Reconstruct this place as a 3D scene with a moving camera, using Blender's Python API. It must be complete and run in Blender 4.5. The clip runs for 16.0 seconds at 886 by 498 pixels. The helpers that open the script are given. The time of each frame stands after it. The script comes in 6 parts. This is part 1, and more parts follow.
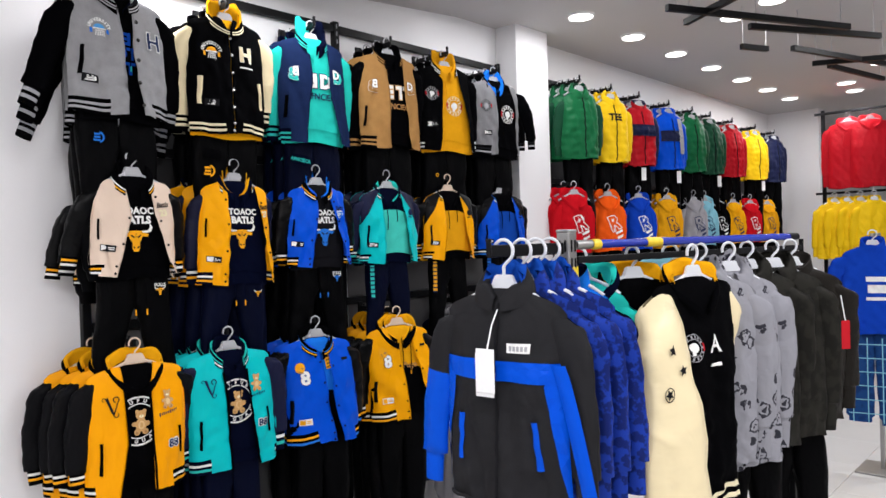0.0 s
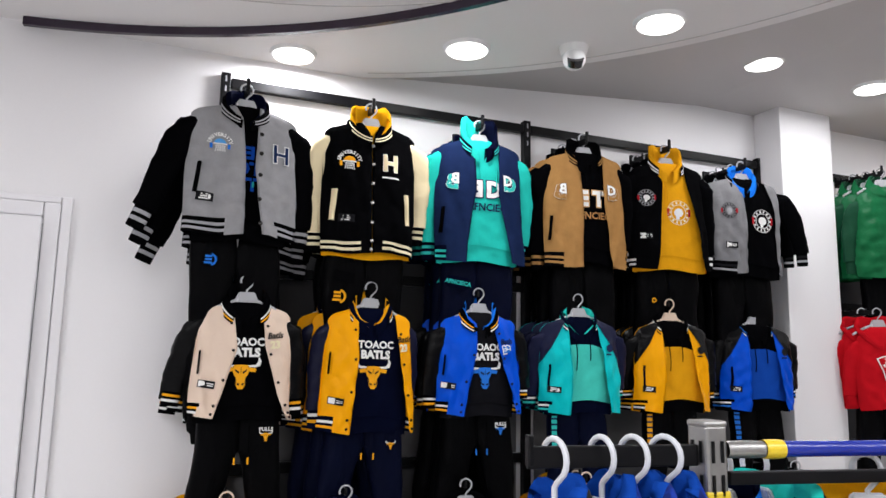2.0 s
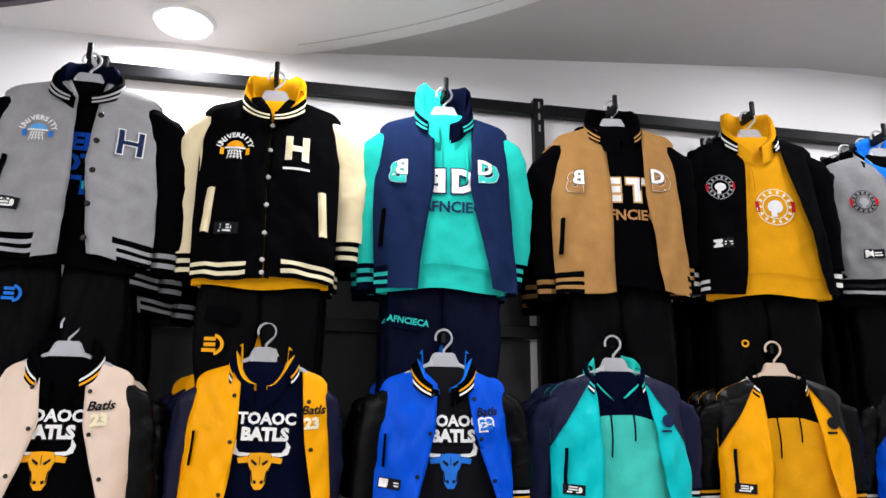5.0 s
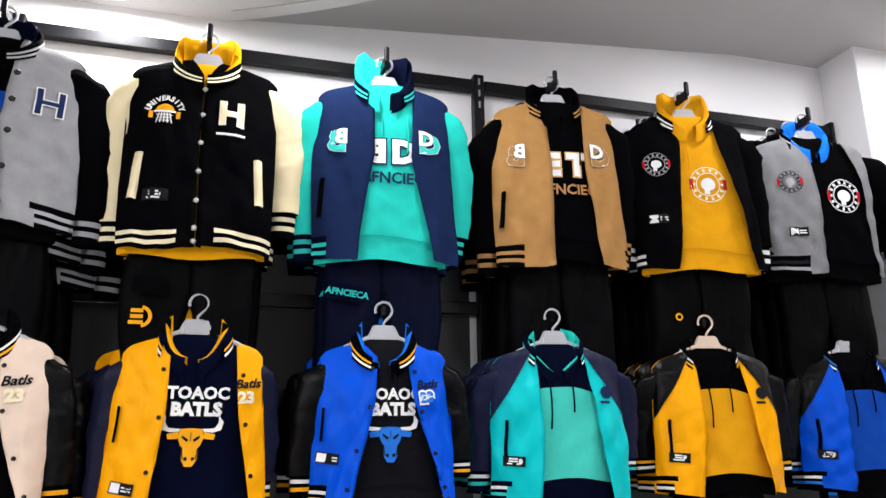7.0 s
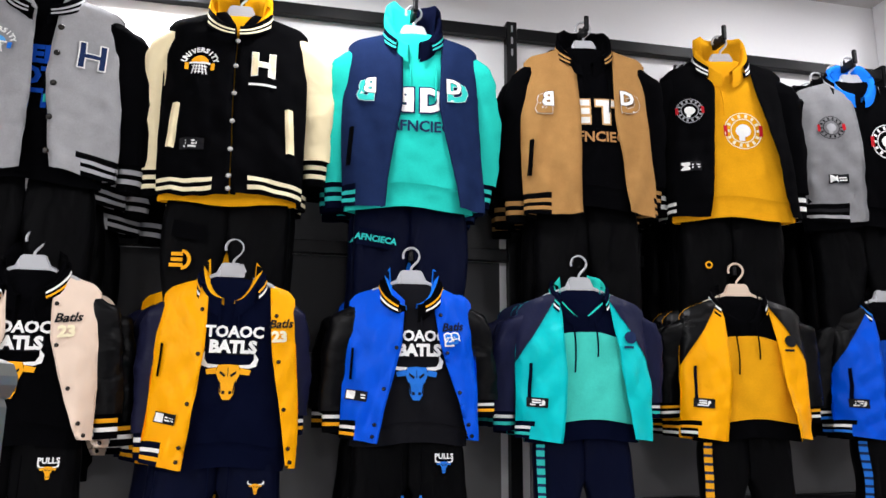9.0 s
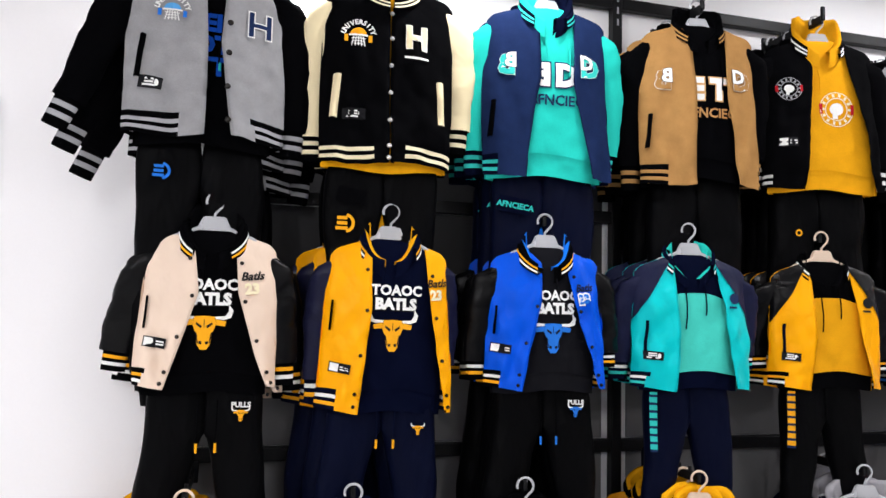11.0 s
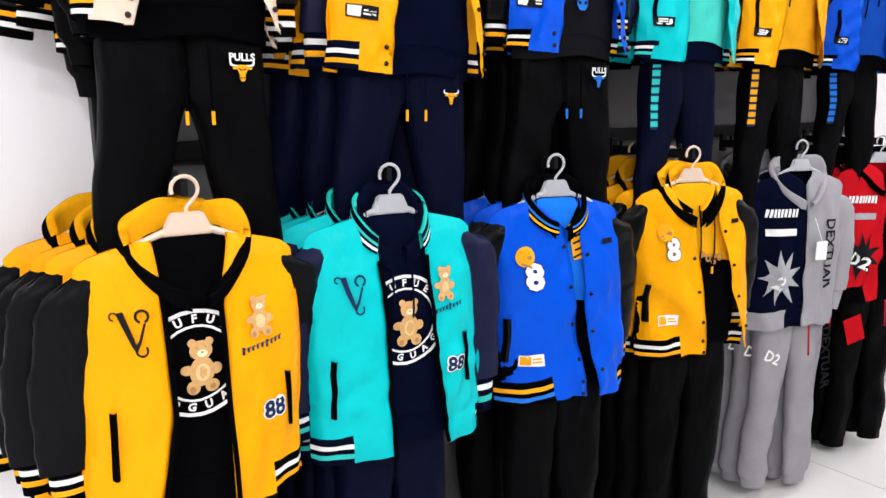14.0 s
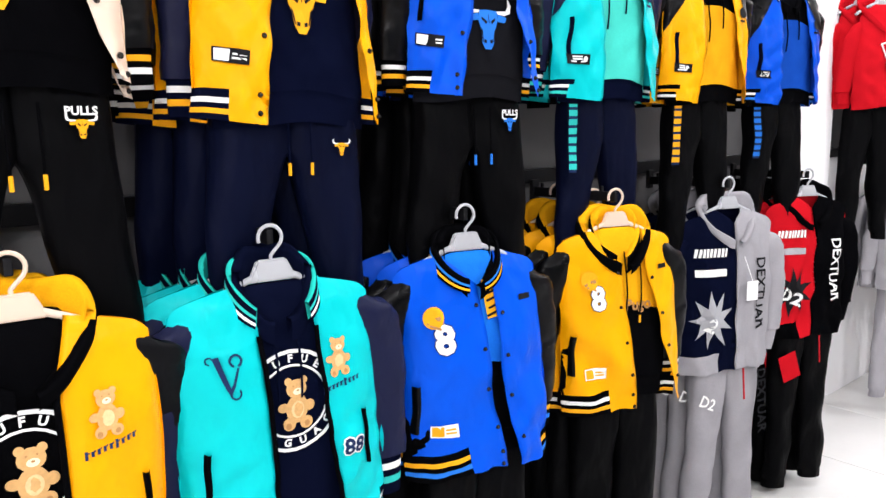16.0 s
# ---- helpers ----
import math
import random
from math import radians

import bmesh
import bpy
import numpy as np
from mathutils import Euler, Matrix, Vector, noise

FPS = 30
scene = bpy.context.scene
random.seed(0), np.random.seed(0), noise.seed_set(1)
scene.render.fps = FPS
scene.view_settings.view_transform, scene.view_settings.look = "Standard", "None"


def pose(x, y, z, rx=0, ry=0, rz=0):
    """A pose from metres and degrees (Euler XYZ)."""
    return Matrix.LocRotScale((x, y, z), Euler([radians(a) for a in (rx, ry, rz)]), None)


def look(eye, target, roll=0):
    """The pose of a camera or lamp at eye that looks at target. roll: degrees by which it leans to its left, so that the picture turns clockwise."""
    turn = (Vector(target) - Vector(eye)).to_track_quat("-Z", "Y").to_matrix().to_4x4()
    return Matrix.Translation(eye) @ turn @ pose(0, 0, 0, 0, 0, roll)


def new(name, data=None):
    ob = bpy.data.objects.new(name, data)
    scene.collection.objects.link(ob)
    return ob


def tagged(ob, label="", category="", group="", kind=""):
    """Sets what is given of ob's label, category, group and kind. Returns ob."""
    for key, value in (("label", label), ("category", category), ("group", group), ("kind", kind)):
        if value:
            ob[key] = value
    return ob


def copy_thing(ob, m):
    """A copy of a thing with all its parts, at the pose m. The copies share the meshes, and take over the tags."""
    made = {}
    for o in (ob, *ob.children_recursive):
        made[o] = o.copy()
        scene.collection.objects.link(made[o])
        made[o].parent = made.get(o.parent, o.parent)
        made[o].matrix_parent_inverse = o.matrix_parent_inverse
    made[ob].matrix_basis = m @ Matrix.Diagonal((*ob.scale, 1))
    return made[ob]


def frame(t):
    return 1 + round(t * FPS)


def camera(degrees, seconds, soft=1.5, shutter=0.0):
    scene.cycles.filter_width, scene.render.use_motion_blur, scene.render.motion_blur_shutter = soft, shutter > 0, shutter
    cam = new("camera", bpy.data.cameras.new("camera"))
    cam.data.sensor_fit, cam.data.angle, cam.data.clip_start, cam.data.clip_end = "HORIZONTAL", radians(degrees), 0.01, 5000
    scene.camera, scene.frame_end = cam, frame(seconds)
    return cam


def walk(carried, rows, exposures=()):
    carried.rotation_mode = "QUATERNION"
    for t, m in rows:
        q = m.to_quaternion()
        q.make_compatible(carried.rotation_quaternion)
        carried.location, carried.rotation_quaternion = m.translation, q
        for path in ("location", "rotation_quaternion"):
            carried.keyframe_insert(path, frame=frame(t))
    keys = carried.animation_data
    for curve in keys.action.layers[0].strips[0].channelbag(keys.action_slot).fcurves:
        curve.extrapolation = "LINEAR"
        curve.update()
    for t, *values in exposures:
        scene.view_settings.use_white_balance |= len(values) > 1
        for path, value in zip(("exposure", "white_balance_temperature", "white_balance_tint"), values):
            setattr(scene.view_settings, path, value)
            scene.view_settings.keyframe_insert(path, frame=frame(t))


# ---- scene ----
cam = camera(62.9, 16.0)
PATH = [
    (0, (-0.08, -0.124, 1.543), (1.397, 1.224, 1.52), -1.7),
    (0.5, (0.168, -0.136, 1.579), (1.427, 1.417, 1.624), -1.2),
    (1, (0.349, -0.049, 1.601), (1.413, 1.639, 1.728), -0.3),
    (1.5, (0.593, 0.028, 1.638), (1.483, 1.805, 1.862), 0.6),
    (2, (0.816, 0.085, 1.656), (1.588, 1.906, 1.947), 1.0),
    (2.5, (0.996, 0.238, 1.654), (1.657, 2.094, 1.995), 1.2),
    (3, (1.166, 0.399, 1.655), (1.721, 2.284, 2.025), 1.3),
    (3.5, (1.382, 0.557, 1.674), (1.845, 2.461, 2.074), 1.2),
    (5.8, (1.699, 0.85, 1.598), (2.062, 2.735, 2.157), 0.3),
    (6, (1.688, 0.853, 1.591), (2.084, 2.732, 2.152), 0.2),
    (6.5, (1.672, 0.861, 1.594), (2.155, 2.725, 2.133), -0.1),
    (7, (1.673, 0.864, 1.584), (2.224, 2.718, 2.094), -0.7),
    (7.5, (1.707, 0.861, 1.572), (2.255, 2.726, 2.042), -1.0),
    (8, (1.738, 0.839, 1.558), (2.229, 2.726, 2.002), -1.0),
    (8.5, (1.736, 0.833, 1.555), (2.173, 2.741, 1.966), -0.4),
    (10.8, (1.412, 0.704, 1.620), (1.819, 2.649, 1.849), 1.8),
    (11, (1.246, 0.750, 1.632), (1.764, 2.674, 1.812), 1.4),
    (11.5, (1.061, 0.87, 1.639), (1.681, 2.77, 1.701), 1.4),
    (12, (0.948, 1.096, 1.487), (1.748, 2.927, 1.574), 0.5),
    (12.5, (0.83, 1.295, 1.383), (1.827, 3.028, 1.409), -0.5),
    (13, (0.776, 1.355, 1.363), (1.843, 3.041, 1.222), -0.3),
    (13.5, (0.787, 1.351, 1.334), (1.91, 2.982, 1.055), -0.5),
    (14, (0.779, 1.362, 1.324), (1.936, 2.947, 0.937), -0.2),
    (14.5, (0.794, 1.385, 1.302), (1.981, 2.924, 0.829), 0.3),
    (15, (0.811, 1.383, 1.284), (2.042, 2.882, 0.794), 0.4),
    (15.5, (0.832, 1.387, 1.316), (2.092, 2.873, 0.869), 0.2),
    (16, (0.957, 1.427, 1.367), (2.23, 2.936, 1.047), -1.0),
]
EXPOSURES = [(0.0, -1.26), (1.5, -1.43), (2.8, -1.42), (3.6, -1.30), (6.0, -1.08), (8.5, -1.0), (11.0, -0.96), (12.5, -0.80), (14.5, -0.60), (15.3, -0.55), (16.0, -0.38)]
walk(cam, [(t, look(eye, target, roll)) for t, eye, target, roll in PATH], EXPOSURES)
WALL_W, ROOM_W = 13.5, 44.0

# ---- light ----
world = bpy.data.worlds.new("world")
scene.world = world
world.use_nodes = True
world.node_tree.nodes["Background"].inputs[0].default_value = (0.9, 0.95, 1.0, 1)
world.node_tree.nodes["Background"].inputs[1].default_value = 0.03

WALL_Y = 2.87
SOFFIT_Z = 2.79
DOWNLIGHTS = [(1.305, 2.735, SOFFIT_Z), (1.885, 2.41, SOFFIT_Z), (2.385, 1.935, SOFFIT_Z)]
DOWNLIGHTS += [(3.265 + 0.693 * i, 2.315, 2.95) for i in range(8)]
DOWNLIGHTS += [(4.72, 1.64, 2.95), (4.55, 1.34, 2.95), (8.2, 1.72, 2.95), (7.7, 1.68, 2.95), (7.0, 1.25, 2.95)]
# unseen lamps without fixtures, added as fill for the rest of the room
FILL_LIGHTS = [(0.2, -0.9, SOFFIT_Z), (1.9, -1.2, SOFFIT_Z), (3.6, -0.9, 2.95), (6.0, -0.9, 2.95), (-0.9, 1.2, SOFFIT_Z), (9.5, 0.6, 2.95), (0.3, 0.5, SOFFIT_Z), (2.6, -0.3, SOFFIT_Z), (5.6, 0.3, 2.95), (-1.2, -0.9, SOFFIT_Z)]


def downlamp(x, y, z, watts):
    lamp = bpy.data.lights.new("downlight_and_fill_lamp", "AREA")
    lamp.shape, lamp.size, lamp.energy, lamp.color = "DISK", 0.15, watts, (0.972, 0.965, 1.0)
    new("downlight_and_fill_lamp", lamp).matrix_world = pose(x, y, z - 0.02)


for x, y, z in DOWNLIGHTS:
    downlamp(x, y, z, WALL_W * (1.0 if x > 7 else 0.36 if x > 4 else 0.9 if x > 1.6 else 1.6))
for x, y, z in FILL_LIGHTS:
    downlamp(x, y, z, ROOM_W * (1.3 if x < 0 else 1.0))


# ---- materials ----
def material(name, color, rough=0.6, metal=0.0, grain=60.0, vary=0.10, bump=0.15, coarse=4.0, wear=0.10, depth=0.002, sheen=0.0, emit=0.0, transmission=0.0, spec=0.5, stretch=(1, 1, 1), crease=False, wrinkle=None):
    m = bpy.data.materials.new(name)
    m.use_nodes = True
    nt = m.node_tree
    n, l = nt.nodes, nt.links
    b = n["Principled BSDF"]
    b.inputs["Roughness"].default_value = rough
    b.inputs["Metallic"].default_value = metal
    b.inputs["Specular IOR Level"].default_value = spec
    b.inputs["Transmission Weight"].default_value = transmission
    if sheen:
        b.inputs["Sheen Weight"].default_value = sheen
        b.inputs["Sheen Roughness"].default_value = 0.5
    if emit:
        b.inputs["Emission Color"].default_value = (*color, 1)
        b.inputs["Emission Strength"].default_value = emit
    tc = n.new("ShaderNodeTexCoord")
    mp = n.new("ShaderNodeMapping")
    mp.inputs["Scale"].default_value = stretch
    l.new(tc.outputs["Object"], mp.inputs["Vector"])
    fine = n.new("ShaderNodeTexNoise")
    fine.inputs["Scale"].default_value = grain
    fine.inputs["Detail"].default_value = 4
    if crease:
        fine.noise_type = "RIDGED_MULTIFRACTAL"
        fine.inputs["Detail"].default_value = 2
        fine.inputs["Distortion"].default_value = 0.7
    big = n.new("ShaderNodeTexNoise")
    big.inputs["Scale"].default_value = coarse
    big.inputs["Detail"].default_value = 3
    for t in (fine, big):
        l.new(mp.outputs["Vector"], t.inputs["Vector"])
    add = n.new("ShaderNodeMath")
    add.operation = "MULTIPLY_ADD"
    add.inputs[1].default_value = vary
    l.new(fine.outputs["Fac"], add.inputs[0])
    m2 = n.new("ShaderNodeMath")
    m2.operation = "MULTIPLY_ADD"
    m2.inputs[1].default_value = wear
    m2.inputs[2].default_value = 1.0 - 0.5 * (vary + wear)
    l.new(big.outputs["Fac"], m2.inputs[0])
    l.new(m2.outputs[0], add.inputs[2])
    mix = n.new("ShaderNodeVectorMath")
    mix.operation = "SCALE"
    mix.inputs[0].default_value = color
    l.new(add.outputs[0], mix.inputs["Scale"])
    l.new(mix.outputs[0], b.inputs["Base Color"])
    rr = n.new("ShaderNodeMath")
    rr.operation = "MULTIPLY_ADD"
    rr.inputs[1].default_value = 0.16
    rr.inputs[2].default_value = max(0.02, rough - 0.08)
    l.new(big.outputs["Fac"], rr.inputs[0])
    l.new(rr.outputs[0], b.inputs["Roughness"])
    if bump:
        bp = n.new("ShaderNodeBump")
        bp.inputs["Strength"].default_value = bump
        bp.inputs["Distance"].default_value = depth
        l.new(fine.outputs["Fac"], bp.inputs["Height"])
        l.new(bp.outputs["Normal"], b.inputs["Normal"])
        if wrinkle:
            small = n.new("ShaderNodeTexNoise")
            small.inputs["Scale"].default_value, small.inputs["Detail"].default_value, small.inputs["Distortion"].default_value = wrinkle[0], 2, 0.3
            l.new(mp.outputs["Vector"], small.inputs["Vector"])
            b2 = n.new("ShaderNodeBump")
            b2.inputs["Strength"].default_value, b2.inputs["Distance"].default_value = 0.9, wrinkle[1]
            l.new(small.outputs["Fac"], b2.inputs["Height"])
            l.new(b2.outputs["Normal"], bp.inputs["Normal"])
    return m


def wool(name, c):
    return material(name, c, 0.92, grain=420, vary=0.40, bump=0.5, depth=0.0012, coarse=26, wear=0.42, spec=0.02, wrinkle=(9, 0.010))


def satin(name, c, spec=0.075):
    return material(name, c, 0.36, grain=7, vary=0.03, bump=0.95, depth=0.016, coarse=12, wear=0.14, spec=spec, stretch=(1, 1, 0.7), crease=True, wrinkle=(20, 0.008))


def cotton(name, c):
    return material(name, c, 0.85, grain=300, vary=0.25, bump=0.35, depth=0.0012, coarse=16, wear=0.22, spec=0.008, wrinkle=(9, 0.012))


def leather(name, c, spec=0.11, wr=0.010):
    return material(name, c, 0.30, grain=6, vary=0.03, bump=0.8, depth=0.014, coarse=10, wear=0.2, spec=spec, stretch=(0.8, 1, 1.3), crease=True, wrinkle=(14, wr))


BLACK, NAVY, DKNAVY = (0.0017, 0.0017, 0.0022), (0.008, 0.011, 0.034), (0.0024, 0.0036, 0.014)
TEAL, GOLD, BLUE, CREAM = (0.002, 0.52, 0.54), (0.92, 0.39, 0.0015), (0.0005, 0.078, 0.64), (0.76, 0.60, 0.48)
M = {
    "wall": material("white_wall_paint", (0.87, 0.86, 0.87), 0.55, grain=140, vary=0.03, bump=0.05, coarse=1.2, wear=0.06),
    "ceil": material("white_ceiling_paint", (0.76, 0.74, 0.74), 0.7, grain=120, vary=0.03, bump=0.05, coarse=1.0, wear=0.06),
    "ceil2": material("grey_ceiling", (0.52, 0.50, 0.50), 0.7, grain=120, vary=0.03, bump=0.05, coarse=1.0, wear=0.08),
    "door": material("white_door_lacquer", (0.82, 0.81, 0.83), 0.35, grain=90, vary=0.03, bump=0.05, coarse=2.0, wear=0.05),
    "tile": material("white_floor_tile", (0.78, 0.77, 0.75), 0.16, grain=30, vary=0.05, bump=0.03, coarse=2.2, wear=0.10),
    "grout": material("pale_grout", (0.50, 0.48, 0.45), 0.8, grain=200, vary=0.1),
    "metal_black": material("black_powder_coat", (0.005, 0.005, 0.006), 0.42, spec=0.15, grain=200, vary=0.1, bump=0.08, wear=0.2),
    # two greys for the white wall behind the clothes, its shade put into colour
    "shade_pale": material("pale_wall_shade", (0.13, 0.128, 0.13), 0.75, grain=160, vary=0.06, bump=0.06, wear=0.10),
    "panel": material("dark_wall_shade", (0.045, 0.045, 0.047), 0.75, spec=0.1, grain=160, vary=0.06, bump=0.06, wear=0.10),
    "steel": material("worn_steel", (0.36, 0.355, 0.345), 0.42, metal=0.9, grain=80, vary=0.2, wear=0.3),
    "trim_dark": material("dark_violet_trim", (0.03, 0.018, 0.035), 0.22, grain=60, vary=0.1, wear=0.2),
    "lens": material("downlight_diffuser", (1.0, 0.98, 0.95), 0.5, emit=9.0, bump=0),
    "ring": material("white_plastic_ring", (0.80, 0.80, 0.80), 0.4, grain=100, vary=0.02),
    "glass_dark": material("dark_lens_glass", (0.006, 0.006, 0.007), 0.12, bump=0),
    "hang": material("clear_grey_plastic", (0.62, 0.63, 0.66), 0.25, grain=40, vary=0.06, transmission=0.35, bump=0.05),
    "hang_w": material("white_plastic", (0.78, 0.80, 0.84), 0.3, grain=40, vary=0.05, transmission=0.15, bump=0.05),
    "hang_p": material("peach_plastic", (0.80, 0.62, 0.48), 0.3, grain=40, vary=0.05, transmission=0.15, bump=0.05),
    "blue_tape": material("blue_film_wrap", (0.012, 0.03, 0.34), 0.22, grain=60, vary=0.2, bump=0.4, depth=0.004),
    "yellow_tape": material("yellow_tape", (0.85, 0.62, 0.03), 0.35, grain=60, vary=0.15, bump=0.2),
    "white_card": material("white_card", (0.85, 0.85, 0.85), 0.6, grain=100, vary=0.04),
    "print_white": material("white_print", (0.82, 0.82, 0.80), 0.75, grain=300, vary=0.12, spec=0.08),
    "print_black": material("black_print", (0.010, 0.010, 0.012), 0.75, grain=300, vary=0.12, spec=0.08),
    "print_navy": material("navy_print", (0.012, 0.025, 0.08), 0.75, grain=300, vary=0.12, spec=0.08),
    "print_gold": material("gold_print", (0.86, 0.38, 0.012), 0.7, grain=300, vary=0.12, spec=0.08),
    "print_blue": material("blue_print", (0.02, 0.17, 0.65), 0.7, grain=300, vary=0.12, spec=0.08),
    "print_sky": material("sky_blue_print", (0.10, 0.36, 0.72), 0.7, grain=300, vary=0.12, spec=0.08),
    "print_teal": material("teal_print", (0.03, 0.50, 0.45), 0.7, grain=300, vary=0.12, spec=0.08),
    "print_belly": material("pale_tan_print", (0.74, 0.50, 0.24), 0.7, grain=160, vary=0.4),
    "print_tan": material("tan_print", (0.60, 0.34, 0.12), 0.7, grain=160, vary=0.4),
    "print_brown": material("brown_print", (0.42, 0.20, 0.06), 0.7, grain=160, vary=0.3),
    "print_red": material("red_print", (0.45, 0.012, 0.02), 0.75, grain=300, vary=0.12, spec=0.08),
    "print_cream": material("cream_print", (0.82, 0.74, 0.50), 0.75, grain=300, vary=0.12, spec=0.08),
    "print_grey": material("grey_print", (0.36, 0.36, 0.38), 0.75, grain=300, vary=0.12, spec=0.08),
    "button_steel": material("pearl_snap", (0.72, 0.70, 0.66), 0.25, metal=0.6, bump=0),
    "button_dark": material("dark_snap", (0.035, 0.032, 0.03), 0.25, metal=0.7, bump=0),
    "grey_wool": wool("grey_wool", (0.30, 0.30, 0.31)), "black_wool": wool("black_wool", BLACK), "navy_wool": wool("navy_wool", (0.010, 0.020, 0.065)),
    "tan_wool": wool("tan_wool", (0.36, 0.19, 0.065)), "grey_wool2": wool("mid_grey_wool", (0.22, 0.22, 0.23)),
    "black_rib": cotton("black_ribbing", BLACK), "navy_rib": cotton("navy_ribbing", DKNAVY), "black_cot": cotton("black_cotton", BLACK), "navy_cot": cotton("navy_cotton", DKNAVY),
    "gold_cot": cotton("gold_cotton", (0.82, 0.38, 0.008)), "teal_cot": cotton("teal_cotton", (0.02, 0.50, 0.42)), "mint_cot": cotton("mint_cotton", (0.06, 0.56, 0.47)), "ochre_cot": cotton("ochre_cotton", (0.74, 0.34, 0.010)),
    "blue_cot": cotton("blue_cotton", (0.012, 0.17, 0.72)), "blue_dk": cotton("deep_blue_cotton", (0.008, 0.06, 0.36)), "royal": cotton("royal_blue_cotton", (0.008, 0.05, 0.42)),
    "grey_cot": cotton("grey_marl_cotton", (0.32, 0.31, 0.33)), "red_cot": cotton("red_cotton", (0.50, 0.008, 0.015)), "char_cot": cotton("charcoal_cotton", (0.008, 0.008, 0.010)),
    "cream_cot": cotton("cream_cotton", (0.80, 0.72, 0.46)),
    "cream_satin": satin("cream_satin", CREAM), "gold_satin": satin("gold_satin", GOLD), "orange_satin": satin("amber_satin", (0.93, 0.37, 0.0015)), "blue_satin": satin("blue_satin", BLUE),
    "teal_satin": satin("turquoise_satin", TEAL), "navy_satin": satin("navy_satin", (0.010, 0.012, 0.038)), "dark_satin": satin("charcoal_satin", (0.005, 0.005, 0.006), 0.05), "cobalt_satin": satin("cobalt_satin", (0.0005, 0.074, 0.60)),
    "black_leather": leather("black_leather", (0.0020, 0.0020, 0.0025)), "navy_leather": leather("navy_leather", (0.008, 0.009, 0.028)), "cream_leather": leather("cream_leather", (0.82, 0.70, 0.44), 0.15, 0.004),
    "green_satin": satin("green_nylon", (0.008, 0.12, 0.042)), "yellow_satin": satin("yellow_nylon", (0.86, 0.55, 0.01)), "red_satin": satin("red_nylon", (0.42, 0.008, 0.016)),
    "dkgreen_satin": satin("dark_green_nylon", (0.010, 0.06, 0.03)), "navy_nylon": satin("navy_nylon", (0.012, 0.016, 0.05)), "orange_cot": cotton("orange_cotton", (0.80, 0.10, 0.01)), "paleblue_cot": cotton("pale_blue_cotton", (0.22, 0.48, 0.58)),
    "brown_nylon": satin("dark_brown_nylon", (0.014, 0.012, 0.010)), "char_soft": material("charcoal_softshell", (0.015, 0.015, 0.017), 0.7, grain=250, vary=0.15, bump=0.2, coarse=9, wear=0.3, spec=0.12, wrinkle=(9, 0.02)),
}


def jersey(name, c):
    return material(name, c, 0.46, grain=5, vary=0.05, bump=0.9, depth=0.024, coarse=9, wear=0.2, spec=0.03, stretch=(1.2, 1, 0.5), crease=True, wrinkle=(14, 0.016))


M["black_jersey"], M["navy_jersey"] = jersey("black_jersey", (0.0018, 0.0018, 0.0022)), jersey("navy_jersey", (0.0025, 0.0038, 0.015))


def blotch(name, a, b, scale, cut=0.5, rough=0.6, soft=0.04):
    m = material(name, a, rough, grain=200, vary=0.1, spec=0.1)
    nt = m.node_tree
    n, l = nt.nodes, nt.links
    vor = n.new("ShaderNodeTexNoise")
    vor.inputs["Scale"].default_value = scale
    vor.inputs["Detail"].default_value = 2.5
    l.new(n["Mapping"].outputs["Vector"], vor.inputs["Vector"])
    rmp = n.new("ShaderNodeValToRGB")
    rmp.color_ramp.elements[0].position, rmp.color_ramp.elements[1].position = cut - soft, cut + soft
    rmp.color_ramp.elements[0].color, rmp.color_ramp.elements[1].color = (*a, 1), (*b, 1)
    l.new(vor.outputs["Fac"], rmp.inputs[0])
    l.new(rmp.outputs[0], n["Principled BSDF"].inputs["Base Color"])
    return m


M["camo_blue"] = blotch("blue_camouflage", (0.006, 0.016, 0.13), (0.011, 0.042, 0.33), 44)


def floral(name, base, ink, scale):
    """Scattered flower outlines: rings of ink round the cells of a distorted pattern."""
    m = material(name, base, 0.6, grain=200, vary=0.1, spec=0.1, stretch=(1, 0, 1), wrinkle=(16, 0.012))
    n, l = m.node_tree.nodes, m.node_tree.links
    bend = n.new("ShaderNodeTexNoise")
    bend.inputs["Scale"].default_value = 55
    mix = n.new("ShaderNodeVectorMath")
    mix.operation = "MULTIPLY_ADD"
    mix.inputs[1].default_value = (0.035, 0.035, 0.035)
    cell = n.new("ShaderNodeTexVoronoi")
    cell.inputs["Scale"].default_value = scale
    rmp = n.new("ShaderNodeValToRGB")
    rmp.color_ramp.interpolation = "CONSTANT"
    e = rmp.color_ramp.elements
    e[0].position, e[0].color = 0.0, (*ink, 1)
    e[1].position, e[1].color = 0.10, (*base, 1)
    for p, c in ((0.22, ink), (0.32, base)):
        q = e.new(p)
        q.color = (*c, 1)
    l.new(n["Mapping"].outputs["Vector"], bend.inputs["Vector"])
    l.new(bend.outputs["Color"], mix.inputs[0])
    l.new(n["Mapping"].outputs["Vector"], mix.inputs[2])
    l.new(mix.outputs[0], cell.inputs["Vector"])
    l.new(cell.outputs["Distance"], rmp.inputs[0])
    l.new(rmp.outputs[0], n["Principled BSDF"].inputs["Base Color"])
    return m


M["mono_grey"] = floral("grey_floral_print", (0.27, 0.27, 0.30), (0.03, 0.03, 0.04), 13)
M["camo_brown"] = blotch("dark_camouflage", (0.008, 0.0075, 0.006), (0.016, 0.015, 0.012), 22)
